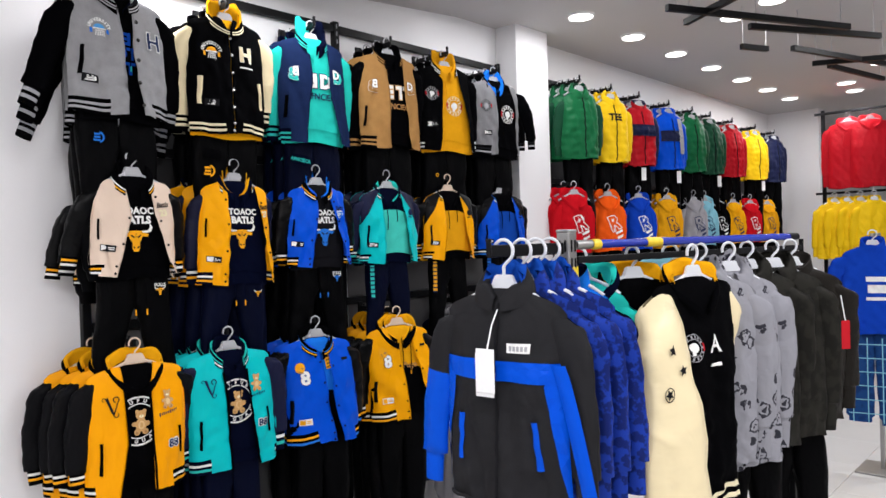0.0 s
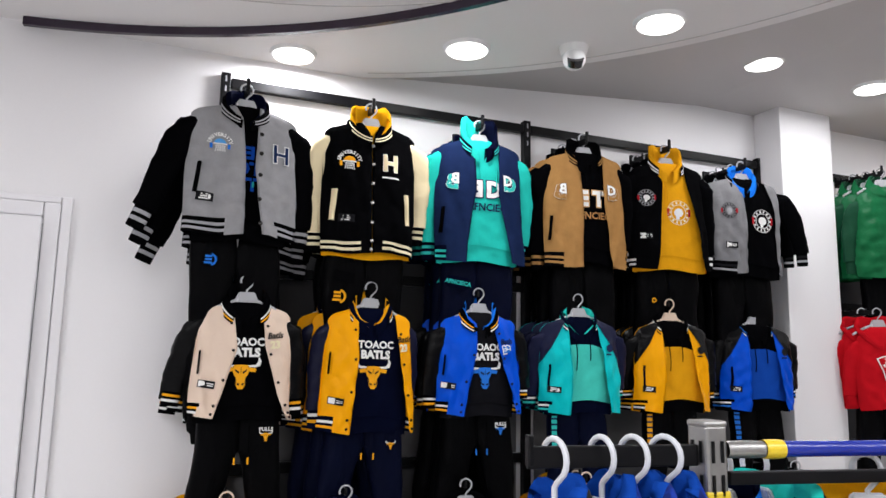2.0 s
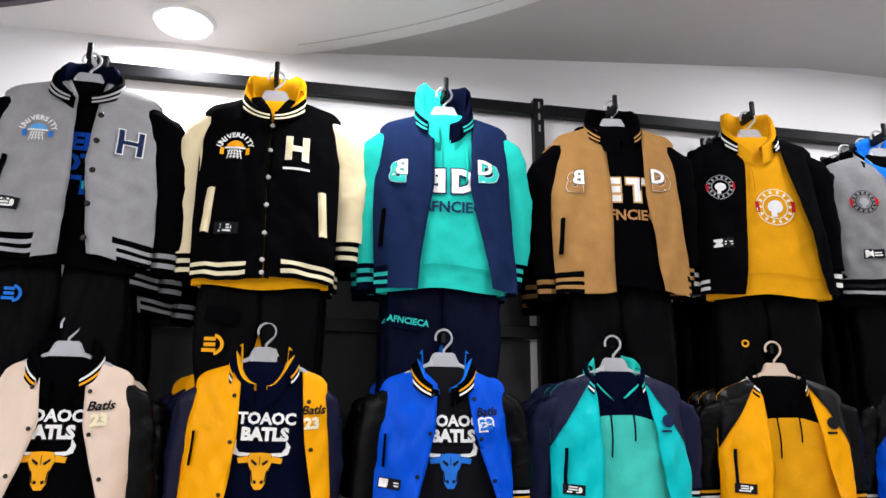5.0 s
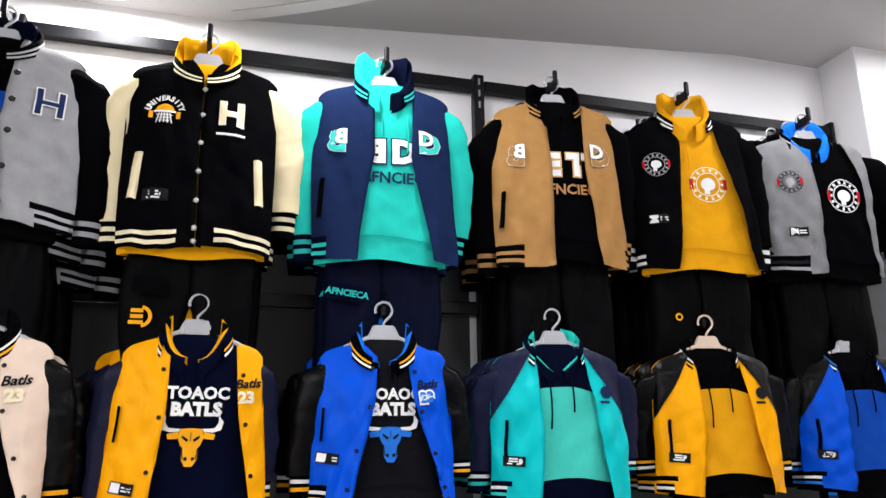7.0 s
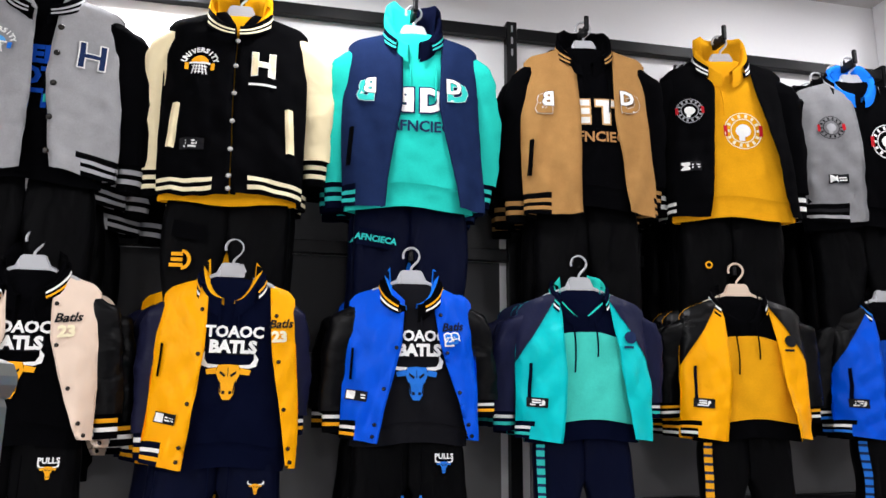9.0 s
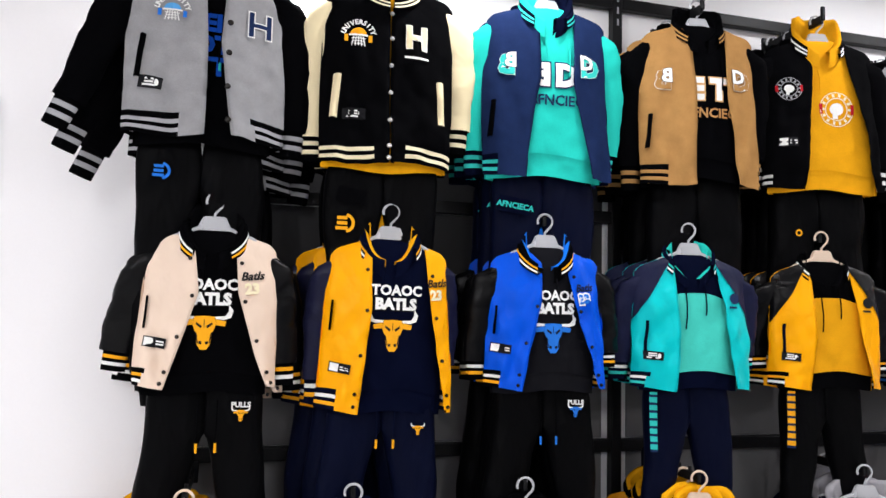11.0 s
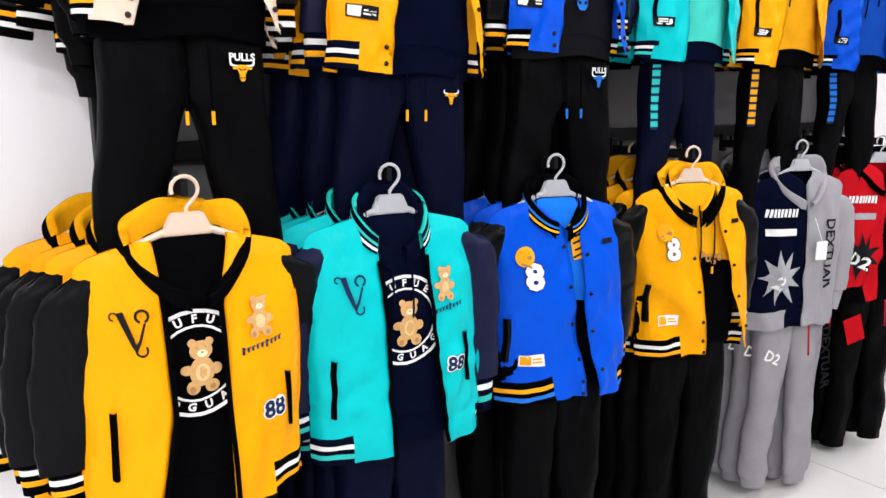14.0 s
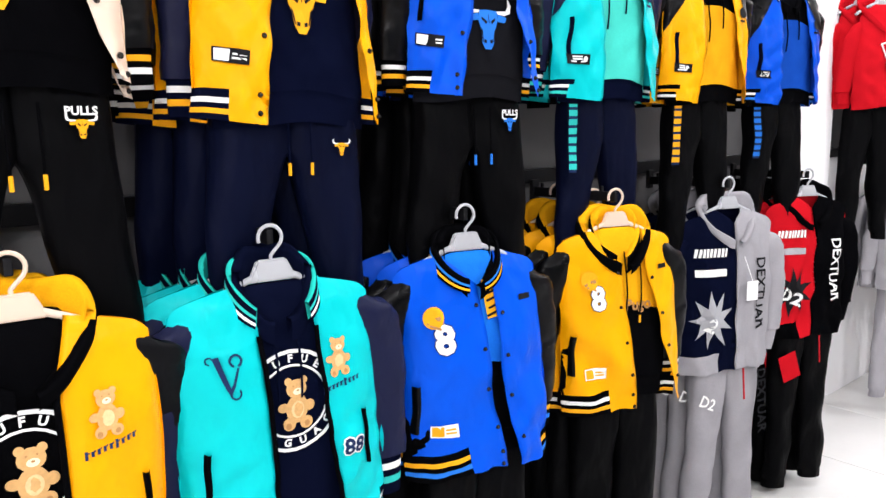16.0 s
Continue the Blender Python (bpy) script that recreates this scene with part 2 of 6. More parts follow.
M["plaid"] = blotch("blue_check", (0.007, 0.035, 0.14), (0.010, 0.055, 0.19), 18)


# ---- mesh helpers ----
def mesh_data(name, verts, faces, mats, idx=None, smooth=True):
    me = bpy.data.meshes.new(name)
    me.from_pydata([tuple(map(float, v)) for v in verts], [], faces)
    for m in mats:
        me.materials.append(m)
    if idx is not None:
        me.polygons.foreach_set("material_index", idx)
    if smooth:
        me.polygons.foreach_set("use_smooth", [True] * len(me.polygons))
    me.update()
    return me


def part(name, bm, mat, parent=None, label="", smooth=False):
    """Links a bmesh as one mesh object under a thing or a part."""
    me = bpy.data.meshes.new(name)
    bmesh.ops.recalc_face_normals(bm, faces=bm.faces)
    bm.to_mesh(me)
    bm.free()
    me.materials.append(mat)
    if smooth:
        me.polygons.foreach_set("use_smooth", [True] * len(me.polygons))
    ob = new(name, me)
    if parent:
        ob.parent = parent
    if label:
        ob["label"] = label
    return ob


def sheet(name, P, mats, parent, mask=None, idx=None, label="", smooth=True):
    """A part from a grid of points (rows, columns, 3); mask and idx are per quad."""
    nv, nu = P.shape[:2]
    V = P.reshape(-1, 3)
    faces, ids = [], []
    for i in range(nv - 1):
        for j in range(nu - 1):
            if mask is None or mask[i, j]:
                a = i * nu + j
                faces.append((a, a + 1, a + nu + 1, a + nu))
                ids.append(0 if idx is None else int(idx[i, j]))
    if not faces:
        return None
    used = sorted({k for f in faces for k in f})
    to = {k: i for i, k in enumerate(used)}
    me = mesh_data(name, V[used], [tuple(to[k] for k in f) for f in faces], mats if isinstance(mats, list) else [mats], ids, smooth)
    ob = new(name, me)
    ob.parent = parent
    if label:
        ob["label"] = label
    return ob


def box_bm(sx, sy, sz, at=(0, 0, 0), bevel=0.0, bm=None):
    bm = bm or bmesh.new()
    r = bmesh.ops.create_cube(bm, size=1, matrix=Matrix.Translation(at) @ Matrix.Diagonal((sx, sy, sz, 1)))
    if bevel:
        es = list({e for v in r["verts"] for e in v.link_edges})
        bmesh.ops.bevel(bm, geom=es, offset=bevel, segments=2, affect="EDGES", profile=0.5)
    return bm


def box(name, lo, hi, mat, bevel=0.0, parent=None, label=""):
    lo, hi = Vector(lo), Vector(hi)
    d = hi - lo
    return part(name, box_bm(*d, (lo + hi) / 2, bevel), mat, parent, label)


def tube_pts(path, radius, n=8):
    """Rings of points round a path."""
    path = [Vector(p) for p in path]
    rings = []
    for i, p in enumerate(path):
        d = (path[min(i + 1, len(path) - 1)] - path[max(i - 1, 0)]).normalized()
        a = d.cross(Vector((0, 1, 0.01))).normalized()
        b = d.cross(a).normalized()
        r = radius(i / (len(path) - 1)) if callable(radius) else radius
        rings.append([p + r * (math.cos(q) * a + math.sin(q) * b) for q in [2 * math.pi * k / n for k in range(n + 1)]])
    return np.array([[tuple(v) for v in r] for r in rings])


def tube(name, path, radius, mat, parent, n=8, label=""):
    return sheet(name, tube_pts(path, radius, n), mat, parent, label=label)


def root(name, m, label, category, group="", kind=""):
    ob = new(name)
    ob.empty_display_size = 0.05
    ob.matrix_world = m
    return tagged(ob, label, category, group, kind)


def folds(seed, amp=0.003, n=13, kmin=22, kmax=150):
    r = np.random.RandomState(seed)
    ang = r.normal(0.25, 0.55, n) * r.choice([-1, 1], n)
    k = r.uniform(kmin, kmax, n)
    ph = r.uniform(0, 6.3, n)
    a = amp * r.uniform(0.3, 1.0, n) * (kmin / k) ** 0.55 * 0.8

    def f(x, z):
        y = 0
        for i in range(n):
            y = y + a[i] * np.sin(k[i] * (np.cos(ang[i]) * x + np.sin(ang[i]) * z + 0.012 * np.sin(11 * z + ph[i])) + ph[i])
        return y
    return f


class Torso:
    """The trunk of a hanging garment: width and depth by height, with folds. The origin is the top of the hanger's hook, the front looks to -y."""

    def __init__(s, w0, w1, zt, drop, zh, depth, seed, puff=0.0, amp=0.003, skew=0.0, grow=0.0):
        s.w0, s.w1, s.zt, s.drop, s.zh, s.d, s.puff, s.skew, s.grow = w0, w1, zt, drop, zh, depth, puff, skew, grow
        s.f, s.b, s.gap, s.flap = folds(seed, amp), folds(seed + 77, amp), None, 0.0
        s.sway = np.random.RandomState(seed + 31).uniform(-1, 1, 4)

    def ztop(s, x):
        u = np.clip((np.abs(x) - 0.035) / max(0.01, s.w0 - 0.035), 0, 1.3)
        return s.zt - s.drop * u ** 1.25 - 0.012 * np.clip((u - 0.82) / 0.18, 0, 1.5) ** 2

    def lean(s, u, v):
        """Uneven hang: the trunk sways and its sides differ."""
        a = s.sway
        return s.skew * v + 0.007 * a[0] * np.sin(4.5 * v + 3 * a[1]) * v + 0.004 * u * np.abs(u) * np.sin(5.5 * v + 3 * a[2] + 1.5 * np.sign(u)) * v

    def half(s, v):
        return s.w0 + (s.w1 - s.w0) * v + 0.004 * np.sin(np.pi * np.clip(v, 0, 1))

    def y(s, u, v, x, z, side):
        g = np.clip(0.10 + 1.15 * np.sqrt(np.clip(v, 0, 1) * 1.5), 0, 1)
        y = side * ((s.d + s.grow * np.clip(v, 0, 1)) * g * np.clip(1 - np.abs(np.clip(u, -1, 1)) ** 2.6, 0, 1) ** 0.55)
        w = (s.f if side < 0 else s.b)(x, z) * np.clip(0.35 + 1.2 * v, 0, 1.2)
        if s.puff:
            w = w - s.puff * np.abs(np.sin(np.pi * z / 0.055)) ** 0.7 * np.clip(1.1 - np.abs(u) ** 4, 0, 1)
        return y + w

    def grid(s, u, v, side):
        """u, v: arrays of the same shape."""
        x = u * s.half(v) + s.lean(u, v)
        z = s.ztop(u * s.w0) * (1 - v) + (s.zh + 0.006 * np.sin(23 * x + s.d * 400)) * v
        return np.stack([x, s.y(u, v, x, z, side), z], -1)

    def front(s, x, z):
        x, z = np.asarray(x, float), np.asarray(z, float)
        v = (s.ztop(x) - z) / (s.ztop(x) - s.zh)
        v = np.clip(v, 0.0, 1.0)
        u = (x - s.lean(x / s.half(v), v)) / s.half(v)
        y = s.y(u, v, x, z, -1)
        if s.gap:
            gv = [g[0] for g in s.gap]
            a, b = np.interp(v, gv, [g[1] for g in s.gap]), np.interp(v, gv, [g[2] for g in s.gap])
            e = np.where(u < (a + b) / 2, a, b)
            y = y - s.flap * np.exp(-((u - e) / 0.35) ** 2) * v ** 1.5
        return y


ROWS_V = np.concatenate([np.linspace(0, 0.86, 30), [0.875, 0.888, 0.910, 0.932, 0.954, 0.976, 1.0]])
BAND_ROW = 30


def band_index(nv, nu):
    """Material slots of a ribbed band: ribbing with two stripes."""
    idx = np.zeros((nv - 1, nu - 1), int)
    for i in range(nv - 1):
        k = i - BAND_ROW
        idx[i, :] = 1 if k == 2 else 2 if k == 4 else 0
    return idx


def sleeve(parent, a, b, c, r0, r1, mats, seed, flat=0.50, cuff=True, bulge=1.0, fore=None):
    """A hanging sleeve from the armhole a past b to the cuff c, with its ribbed cuff."""
    a, b, c = (np.array(p, float) for p in (a, b, c))
    ts = np.concatenate([np.linspace(0, 0.86, 22), [0.865, 0.885, 0.91, 0.935, 0.96, 1.0]])
    n = 18
    rs = np.random.RandomState(seed)
    ph = rs.uniform(0, 6.3, 8)
    P = np.zeros((len(ts), n + 1, 3))
    for i, t in enumerate(ts):
        p = (1 - t) ** 2 * a + 2 * t * (1 - t) * b + t * t * c
        d = 2 * (1 - t) * (b - a) + 2 * t * (c - b)
        d /= np.linalg.norm(d)
        e = np.cross(d, (0, 1, 0))
        e /= np.linalg.norm(e)
        r = 0.86 * (r0 + (r1 - r0) * t ** 0.8) + 0.004 * bulge * np.sin(np.pi * min(1, t / 0.86)) ** 2
        if t > 0.862:
            r *= 0.78
        head = max(0.0, 1 - t / 0.30)
        for j in range(n + 1):
            q = 2 * np.pi * j / n
            w = 1 + (0.045 * np.sin(19 * t + 1.6 * np.sin(q + ph[0]) + ph[1]) + 0.030 * np.sin(43 * t + 3 * q + ph[2]) + 0.07 * np.sin(3 * q + 5 * t + ph[3]) + 0.04 * np.sin(5 * q - 9 * t + ph[4])) * (1 if t < 0.862 else 0.15)
            if np.cos(q) * a[0] > 0 and t < 0.22:
                w *= 0.66 + 0.34 * math.sqrt(1 - (1 - t / 0.22) ** 2)
            P[i, j] = p + r * w * (np.cos(q) * e + flat * (1 - 0.75 * head ** 6) * np.sin(q) * np.array((0, 1, 0)))
            P[i, j, 2] -= 0.60 * head ** 1.3 * r * np.cos(q) * np.sign(a[0])
    cut = 22
    m = np.zeros((len(ts) - 1, n), bool)
    m[:cut - 1 if cuff else len(ts), :] = True
    if fore:
        low = m.copy()
        low[:10] = False
        sheet("forearm", P, fore, parent, low)
        m[10:] = False
        s = sheet("sleeve", P, mats[0], parent, m)
        m[10:cut - 1 if cuff else len(ts)] = True
    else:
        s = sheet("sleeve", P, mats[0], parent, m)
    if cuff:
        idx = np.zeros((len(ts) - 1, n), int)
        idx[cut + 1 - 1 + 1] = 1
        idx[cut + 1 - 1 + 3 if cut + 3 < len(ts) - 1 else cut + 2] = 2
        sheet("cuff", P, [mats[1], mats[2], mats[3]], parent, ~m, idx)
    return s


def collar(name, parent, z, nx, ny, front, drop, h, mats, end=138, lean=0.25, thick=0.007, seed=0, lump=0.0, peak=0.0, stripes=(2, 4)):
    """A collar or hood that stands round the neck, open in front; mats: cloth, two stripes, lining."""
    n, rows = 40, 7
    rs = np.random.RandomState(seed + 5)
    ph = rs.uniform(0, 6.3, 4)
    P = np.zeros((rows + 5, n + 1, 3))
    for j in range(n + 1):
        q = radians(end) * (2 * j / n - 1)
        f = (1 - math.cos(q)) / 2
        x0, y0 = nx * math.sin(q), ny * math.cos(q)
        if y0 < 0:
            y0 = y0 / ny * front
        zb = z - drop * f ** 1.6
        if nx > 0.095:
            x0 *= 1 - 0.30 * f ** 2
        hh = h * (1 - 0.45 * f ** 2 if name == "hood" and nx > 0.07 else 1 - 0.35 * f ** 3) + peak * math.exp(-((abs(q) - 1.2) / 0.5) ** 2) + lump * math.sin(5 * q + ph[0])
        for i in range(rows):
            t = i / (rows - 1)
            k = 1 - lean * t + lump * 8 * math.sin(3 * q + 4 * t + ph[1]) * t + (0.10 if lump else 0) * math.sin(math.pi * t)
            P[i, j] = (x0 * k, y0 * (1 - 0.5 * lean * t), zb + hh * t)
        for i in range(5):
            t = 1 - i / 4
            k = 1 - lean * t - thick / nx
            P[rows + i, j] = (x0 * k, y0 * (1 - 0.5 * lean * t) + (thick if y0 < 0 else -thick), zb + hh * t + (0.002 if i == 0 else 0))
    idx = np.zeros((rows + 4, n), int)
    for r, k in zip(stripes, (1, 2)):
        idx[r - 1] = k
    idx[rows - 1:] = 3
    if name == "hood" and nx > 0.07:
        for j in range(n):
            if abs(2 * (j + 0.5) / n - 1) * end > 104:
                idx[rows - 1:, j] = 0
    return sheet(name, P, mats, parent, None, idx)


# ---- prints and trimmings laid on the cloth ----
def lay(name, polys, t, mat, parent, off=0.004, label=""):
    """polys: lists of (x, z); laid on the front of the trunk t."""
    bm = bmesh.new()
    for p in polys:
        bm.faces.new([bm.verts.new((x, 0, z)) for x, z in p])
    bmesh.ops.remove_doubles(bm, verts=bm.verts, dist=0.00002)
    bmesh.ops.triangulate(bm, faces=bm.faces)
    for size in (0.05, 0.025):
        long = [e for e in bm.edges if e.calc_length() > size]
        if long:
            bmesh.ops.subdivide_edges(bm, edges=long, cuts=1)
            bmesh.ops.triangulate(bm, faces=[f for f in bm.faces if len(f.verts) > 3])
    co = np.array([v.co[:] for v in bm.verts])
    ys = np.broadcast_to(t.front(co[:, 0], co[:, 2]), len(co))
    for v, y in zip(bm.verts, ys):
        v.co.y = y - 0.55 * off - 0.0022
    me = bpy.data.meshes.new(name)
    bm.normal_update()
    bm.to_mesh(me)
    bm.free()
    me.materials.append(mat)
    ob = new(name, me)
    ob.parent = parent
    if label:
        ob["label"] = label
    return ob


def quads(x, z, w, h, nx=4, nz=4, turn=0.0):
    """A rectangle in small pieces round (x, z)."""
    c, s = math.cos(radians(turn)), math.sin(radians(turn))
    out = []
    at = lambda a, b: (x + c * a - s * b, z + s * a + c * b)
    for i in range(nx):
        for j in range(nz):
            a0, a1, b0, b1 = -w / 2 + w * i / nx, -w / 2 + w * (i + 1) / nx, -h / 2 + h * j / nz, -h / 2 + h * (j + 1) / nz
            out.append([at(a0, b0), at(a1, b0), at(a1, b1), at(a0, b1)])
    return out


def disc(x, z, rx, rz, n=16, a0=0, a1=360):
    return [[(x + rx * math.cos(radians(a0 + (a1 - a0) * k / n)), z + rz * math.sin(radians(a0 + (a1 - a0) * k / n))) for k in range(n + (a1 - a0 < 360))]]


def ring(x, z, r0, r1, a0=0, a1=360, n=28):
    out = []
    for k in range(n):
        p, q = radians(a0 + (a1 - a0) * k / n), radians(a0 + (a1 - a0) * (k + 1) / n)
        out.append([(x + r0 * math.cos(p), z + r0 * math.sin(p)), (x + r0 * math.cos(q), z + r0 * math.sin(q)), (x + r1 * math.cos(q), z + r1 * math.sin(q)), (x + r1 * math.cos(p), z + r1 * math.sin(p))])
    return out


def letters(text, size, bold=0.0, shear=0.0):
    """Faces of the built-in font as lists of (x, z) round the middle."""
    cu = bpy.data.curves.new("letters", "FONT")
    cu.body, cu.size, cu.align_x, cu.align_y, cu.offset, cu.shear, cu.resolution_u = text, size, "CENTER", "CENTER", bold, shear, 2
    ob = bpy.data.objects.new("letters", cu)
    me = ob.to_mesh()
    out = [[(me.vertices[i].co.x, me.vertices[i].co.y) for i in p.vertices] for p in me.polygons]
    ob.to_mesh_clear()
    bpy.data.objects.remove(ob)
    bpy.data.curves.remove(cu)
    return out


def word(text, x, z, size, t, mat, parent, bold=0.002, off=0.0055, turn=0.0, sx=1.0, shear=0.0, mirror=False, back=None, grow=0.004):
    def put(polys):
        c, s = math.cos(radians(turn)), math.sin(radians(turn))
        k = -sx if mirror else sx
        return [[(x + c * k * a - s * b, z + s * k * a + c * b) for a, b in (p[::-1] if mirror else p)] for p in polys]
    if back:
        lay("letter_backing", put(letters(text, size, bold + grow, shear)), t, back, parent, off - 0.0012)
    return lay("lettering", put(letters(text, size, bold, shear)), t, mat, parent, off)


def arc_word(text, x, z, r, size, t, mat, parent, a0, a1, inward=False, off=0.0055):
    polys = []
    for i, ch in enumerate(text):
        a = radians(a0 + (a1 - a0) * (i + 0.5) / len(text))
        turn = a - math.pi / 2 if not inward else a + math.pi / 2
        c, s = math.cos(turn), math.sin(turn)
        px, pz = x + r * math.cos(a), z + r * math.sin(a)
        polys += [[(px + c * u - s * w, pz + s * u + c * w) for u, w in p] for p in letters(ch, size, 0.0008)]
    return lay("arched_lettering", polys, t, mat, parent, off)


def label_patch(x, z, w, h, t, parent, turn=0.0, base="print_black", ink="print_white", white_half=False):
    lay("patch", quads(x, z, w, h, 3, 2, turn), t, M[base], parent, 0.0045)
    c, s = math.cos(radians(turn)), math.sin(radians(turn))
    at = lambda a, b: (x + c * a - s * b, z + s * a + c * b)
    bars = []
    if white_half:
        bars += quads(*at(-w * 0.25, 0), w * 0.4, h * 0.8, 1, 1, turn) + quads(*at(w * 0.22, h * 0.12), w * 0.4, h * 0.14, 1, 1, turn) + quads(*at(w * 0.22, -h * 0.15), w * 0.4, h * 0.14, 1, 1, turn)
    else:
        for k, ww in ((0.24, 0.38), (0.0, 0.38), (-0.24, 0.55)):
            bars += quads(*at(-w * 0.05, h * k), w * ww, h * 0.15, 1, 1, turn)
        bars += disc(*at(w * 0.26, 0), w * 0.09, h * 0.3, 8)
    lay("patch_print", bars, t, M[ink], parent, 0.0058)


def snaps(points, t, mat, parent, r=0.0055):
    for x, z in points:
        bm = bmesh.new()
        y = float(t.front(x, z))
        bmesh.ops.create_cone(bm, cap_ends=True, segments=12, radius1=r, radius2=r * 0.6, depth=0.004, matrix=Matrix.Translation((x, y - 0.008, z)) @ Matrix.Rotation(radians(90), 4, "X"))
        part("snap_button", bm, mat, parent, smooth=False)


def pocket(x, z, h, t, parent, mat, turn=0.0, w=0.014):
    P = np.zeros((9, 4, 3))
    c, s = math.cos(radians(turn)), math.sin(radians(turn))
    for i in range(9):
        for j in range(4):
            a, b = (j / 3 - 0.5) * w, (0.5 - i / 8) * h
            px, pz = x + c * a - s * b, z + s * a + c * b
            P[i, j] = (px, float(t.front(px, pz)) - (0.010 if 0 < j < 3 else 0.002), pz)
    sheet("pocket_welt", P, mat, parent)


def half_moon(x, z, r, t, parent, mat):
    """A round brand mark: bars beside a crescent."""
    for dx, dz, w in ((-0.3, 0.55, 1.1), (-0.3, 0, 1.1), (-0.35, -0.55, 1.3)):
        lay("emblem_bar", quads(x + dx * r, z + dz * r, r * w, r * 0.36, 2, 1), t, M[mat], parent, 0.005)
    lay("emblem_crescent", ring(x, z, r * 0.72, r * 1.05, -80, 80, 14), t, M[mat], parent, 0.005)


def bull(x, z, k, t, parent, mat, horn="print_white"):
    S = lambda pts: [[(x + k * a, z + 1.22 * k * b) for a, b in pts], [(x - k * a, z + 1.22 * k * b) for a, b in pts][::-1]]
    lay("bull_face", S([(0, 0.36), (0.30, 0.34), (0.36, 0.16), (0.24, -0.10), (0.20, -0.36), (0.10, -0.50), (0, -0.50)]) + S([(0.34, 0.28), (0.66, 0.22), (0.62, 0.10), (0.36, 0.12)]), t, mat, parent, 0.0055)
    for hp in S([(0.30, 0.34), (0.62, 0.36), (0.72, 0.48), (0.72, 0.66), (0.86, 0.50), (0.80, 0.32), (0.58, 0.26), (0.34, 0.28)]):
        lay("bull_horn", [hp], t, M[horn], parent, 0.0052)
    for mk in S([(0.06, 0.10), (0.24, 0.20), (0.25, 0.14), (0.10, 0.04)]) + S([(0.05, -0.30), (0.14, -0.28), (0.14, -0.36), (0.06, -0.37)]) + S([(0.26, -0.02), (0.20, -0.10), (0.16, -0.34), (0.19, -0.34)]) + quads(x, z + k * 0.2, k * 0.02, k * 0.25, 1, 1):
        lay("bull_marking", [mk], t, M["print_black"], parent, 0.0066)


def bear(x, z, k, t, parent):
    e = lambda a, b, rx, rz: disc(x + k * a, z + k * b, k * rx, k * rz, 14)
    lay("bear_print", e(0, -0.08, 0.24, 0.30), t, M["print_tan"], parent, 0.0055)
    for a, b, rx, rz in ((0.0, 0.34, 0.22, 0.19), (-0.16, 0.50, 0.08, 0.08), (0.17, 0.49, 0.08, 0.08), (-0.28, -0.02, 0.12, 0.10), (0.27, -0.06, 0.11, 0.12), (-0.18, -0.38, 0.13, 0.14), (0.18, -0.40, 0.14, 0.13)):
        lay("bear_print", e(a, b, rx, rz), t, M["print_tan"], parent, 0.0062)
    lay("bear_detail", e(0.01, -0.10, 0.14, 0.18), t, M["print_belly"], parent, 0.0059)
    lay("bear_detail", e(0.02, 0.28, 0.10, 0.07), t, M["print_cream"], parent, 0.0068)
    for q in ((0.02, 0.30, 0.03, 0.02), (-0.07, 0.40, 0.018, 0.018), (0.09, 0.40, 0.018, 0.018), (-0.2, -0.42, 0.06, 0.07), (0.19, -0.42, 0.06, 0.06)):
        lay("bear_detail", e(*q), t, M["print_brown"], parent, 0.0074)


def badge(x, z, r, t, parent, rim, core, words=("print_white", "UNIVERSITY")):
    lay("badge_core", disc(x, z - r * 0.08, r * 0.50, r * 0.42, 16, 0, 180), t, M[core], parent, 0.005)
    lay("badge_brim", quads(x, z - r * 0.12, r * 1.15, r * 0.12, 3, 1), t, M["print_white"], parent, 0.0056)
    for k in range(-2, 3):
        lay("badge_net", quads(x + k * r * 0.17, z - r * 0.52, r * 0.06, r * 0.62, 1, 2, 6 * k), t, M["print_white"], parent, 0.0056)
    for k in range(3):
        lay("badge_net", quads(x, z - r * (0.34 + 0.18 * k), r * (0.85 - 0.14 * k), r * 0.05, 2, 1), t, M["print_white"], parent, 0.0060)
    for q in (-1, 1):
        lay("badge_side", quads(x + q * r * 0.72, z - r * 0.32, r * 0.22, r * 0.44, 1, 1), t, M[rim], parent, 0.005)
    arc_word(words[1], x, z - r * 0.2, r * 0.9, r * 0.42, t, M[words[0]], parent, 170, 10)


def fist_badge(x, z, r, t, parent, band, core="print_white"):
    lay("badge_ring", ring(x, z, r * 0.62, r * 0.68) + ring(x, z, r * 0.97, r * 1.02), t, M[band], parent, 0.005)
    lay("badge_fist", disc(x, z, r * 0.42, r * 0.36, 12) + quads(x - r * 0.1, z - r * 0.36, r * 0.3, r * 0.4, 1, 1), t, M[core], parent, 0.0055)
    for k in range(14):
        a = radians(k * 360 / 14)
        lay("badge_tick", quads(x + r * 0.82 * math.cos(a), z + r * 0.82 * math.sin(a), r * 0.14, r * 0.20, 1, 1, math.degrees(a) - 90), t, M[band], parent, 0.005)
    for q in (-1, 1):
        lay("badge_flash", quads(x + q * r * 0.95, z, r * 0.2, r * 0.6, 1, 2), t, M["print_red"], parent, 0.006)


def block_letter(ch, x, z, size, t, parent, shade, mirror=False):
    s = -1 if mirror else 1
    word(ch, x + s * 0.010, z - 0.014, size * 1.25, t, M[shade], parent, 0.004, 0.0052, mirror=mirror, back=M["print_white"], grow=0.0010)
    word(ch, x, z, size * 0.92, t, M["print_white"], parent, 0.0022, 0.0072, mirror=mirror, back=M["print_black"], grow=0.0014)


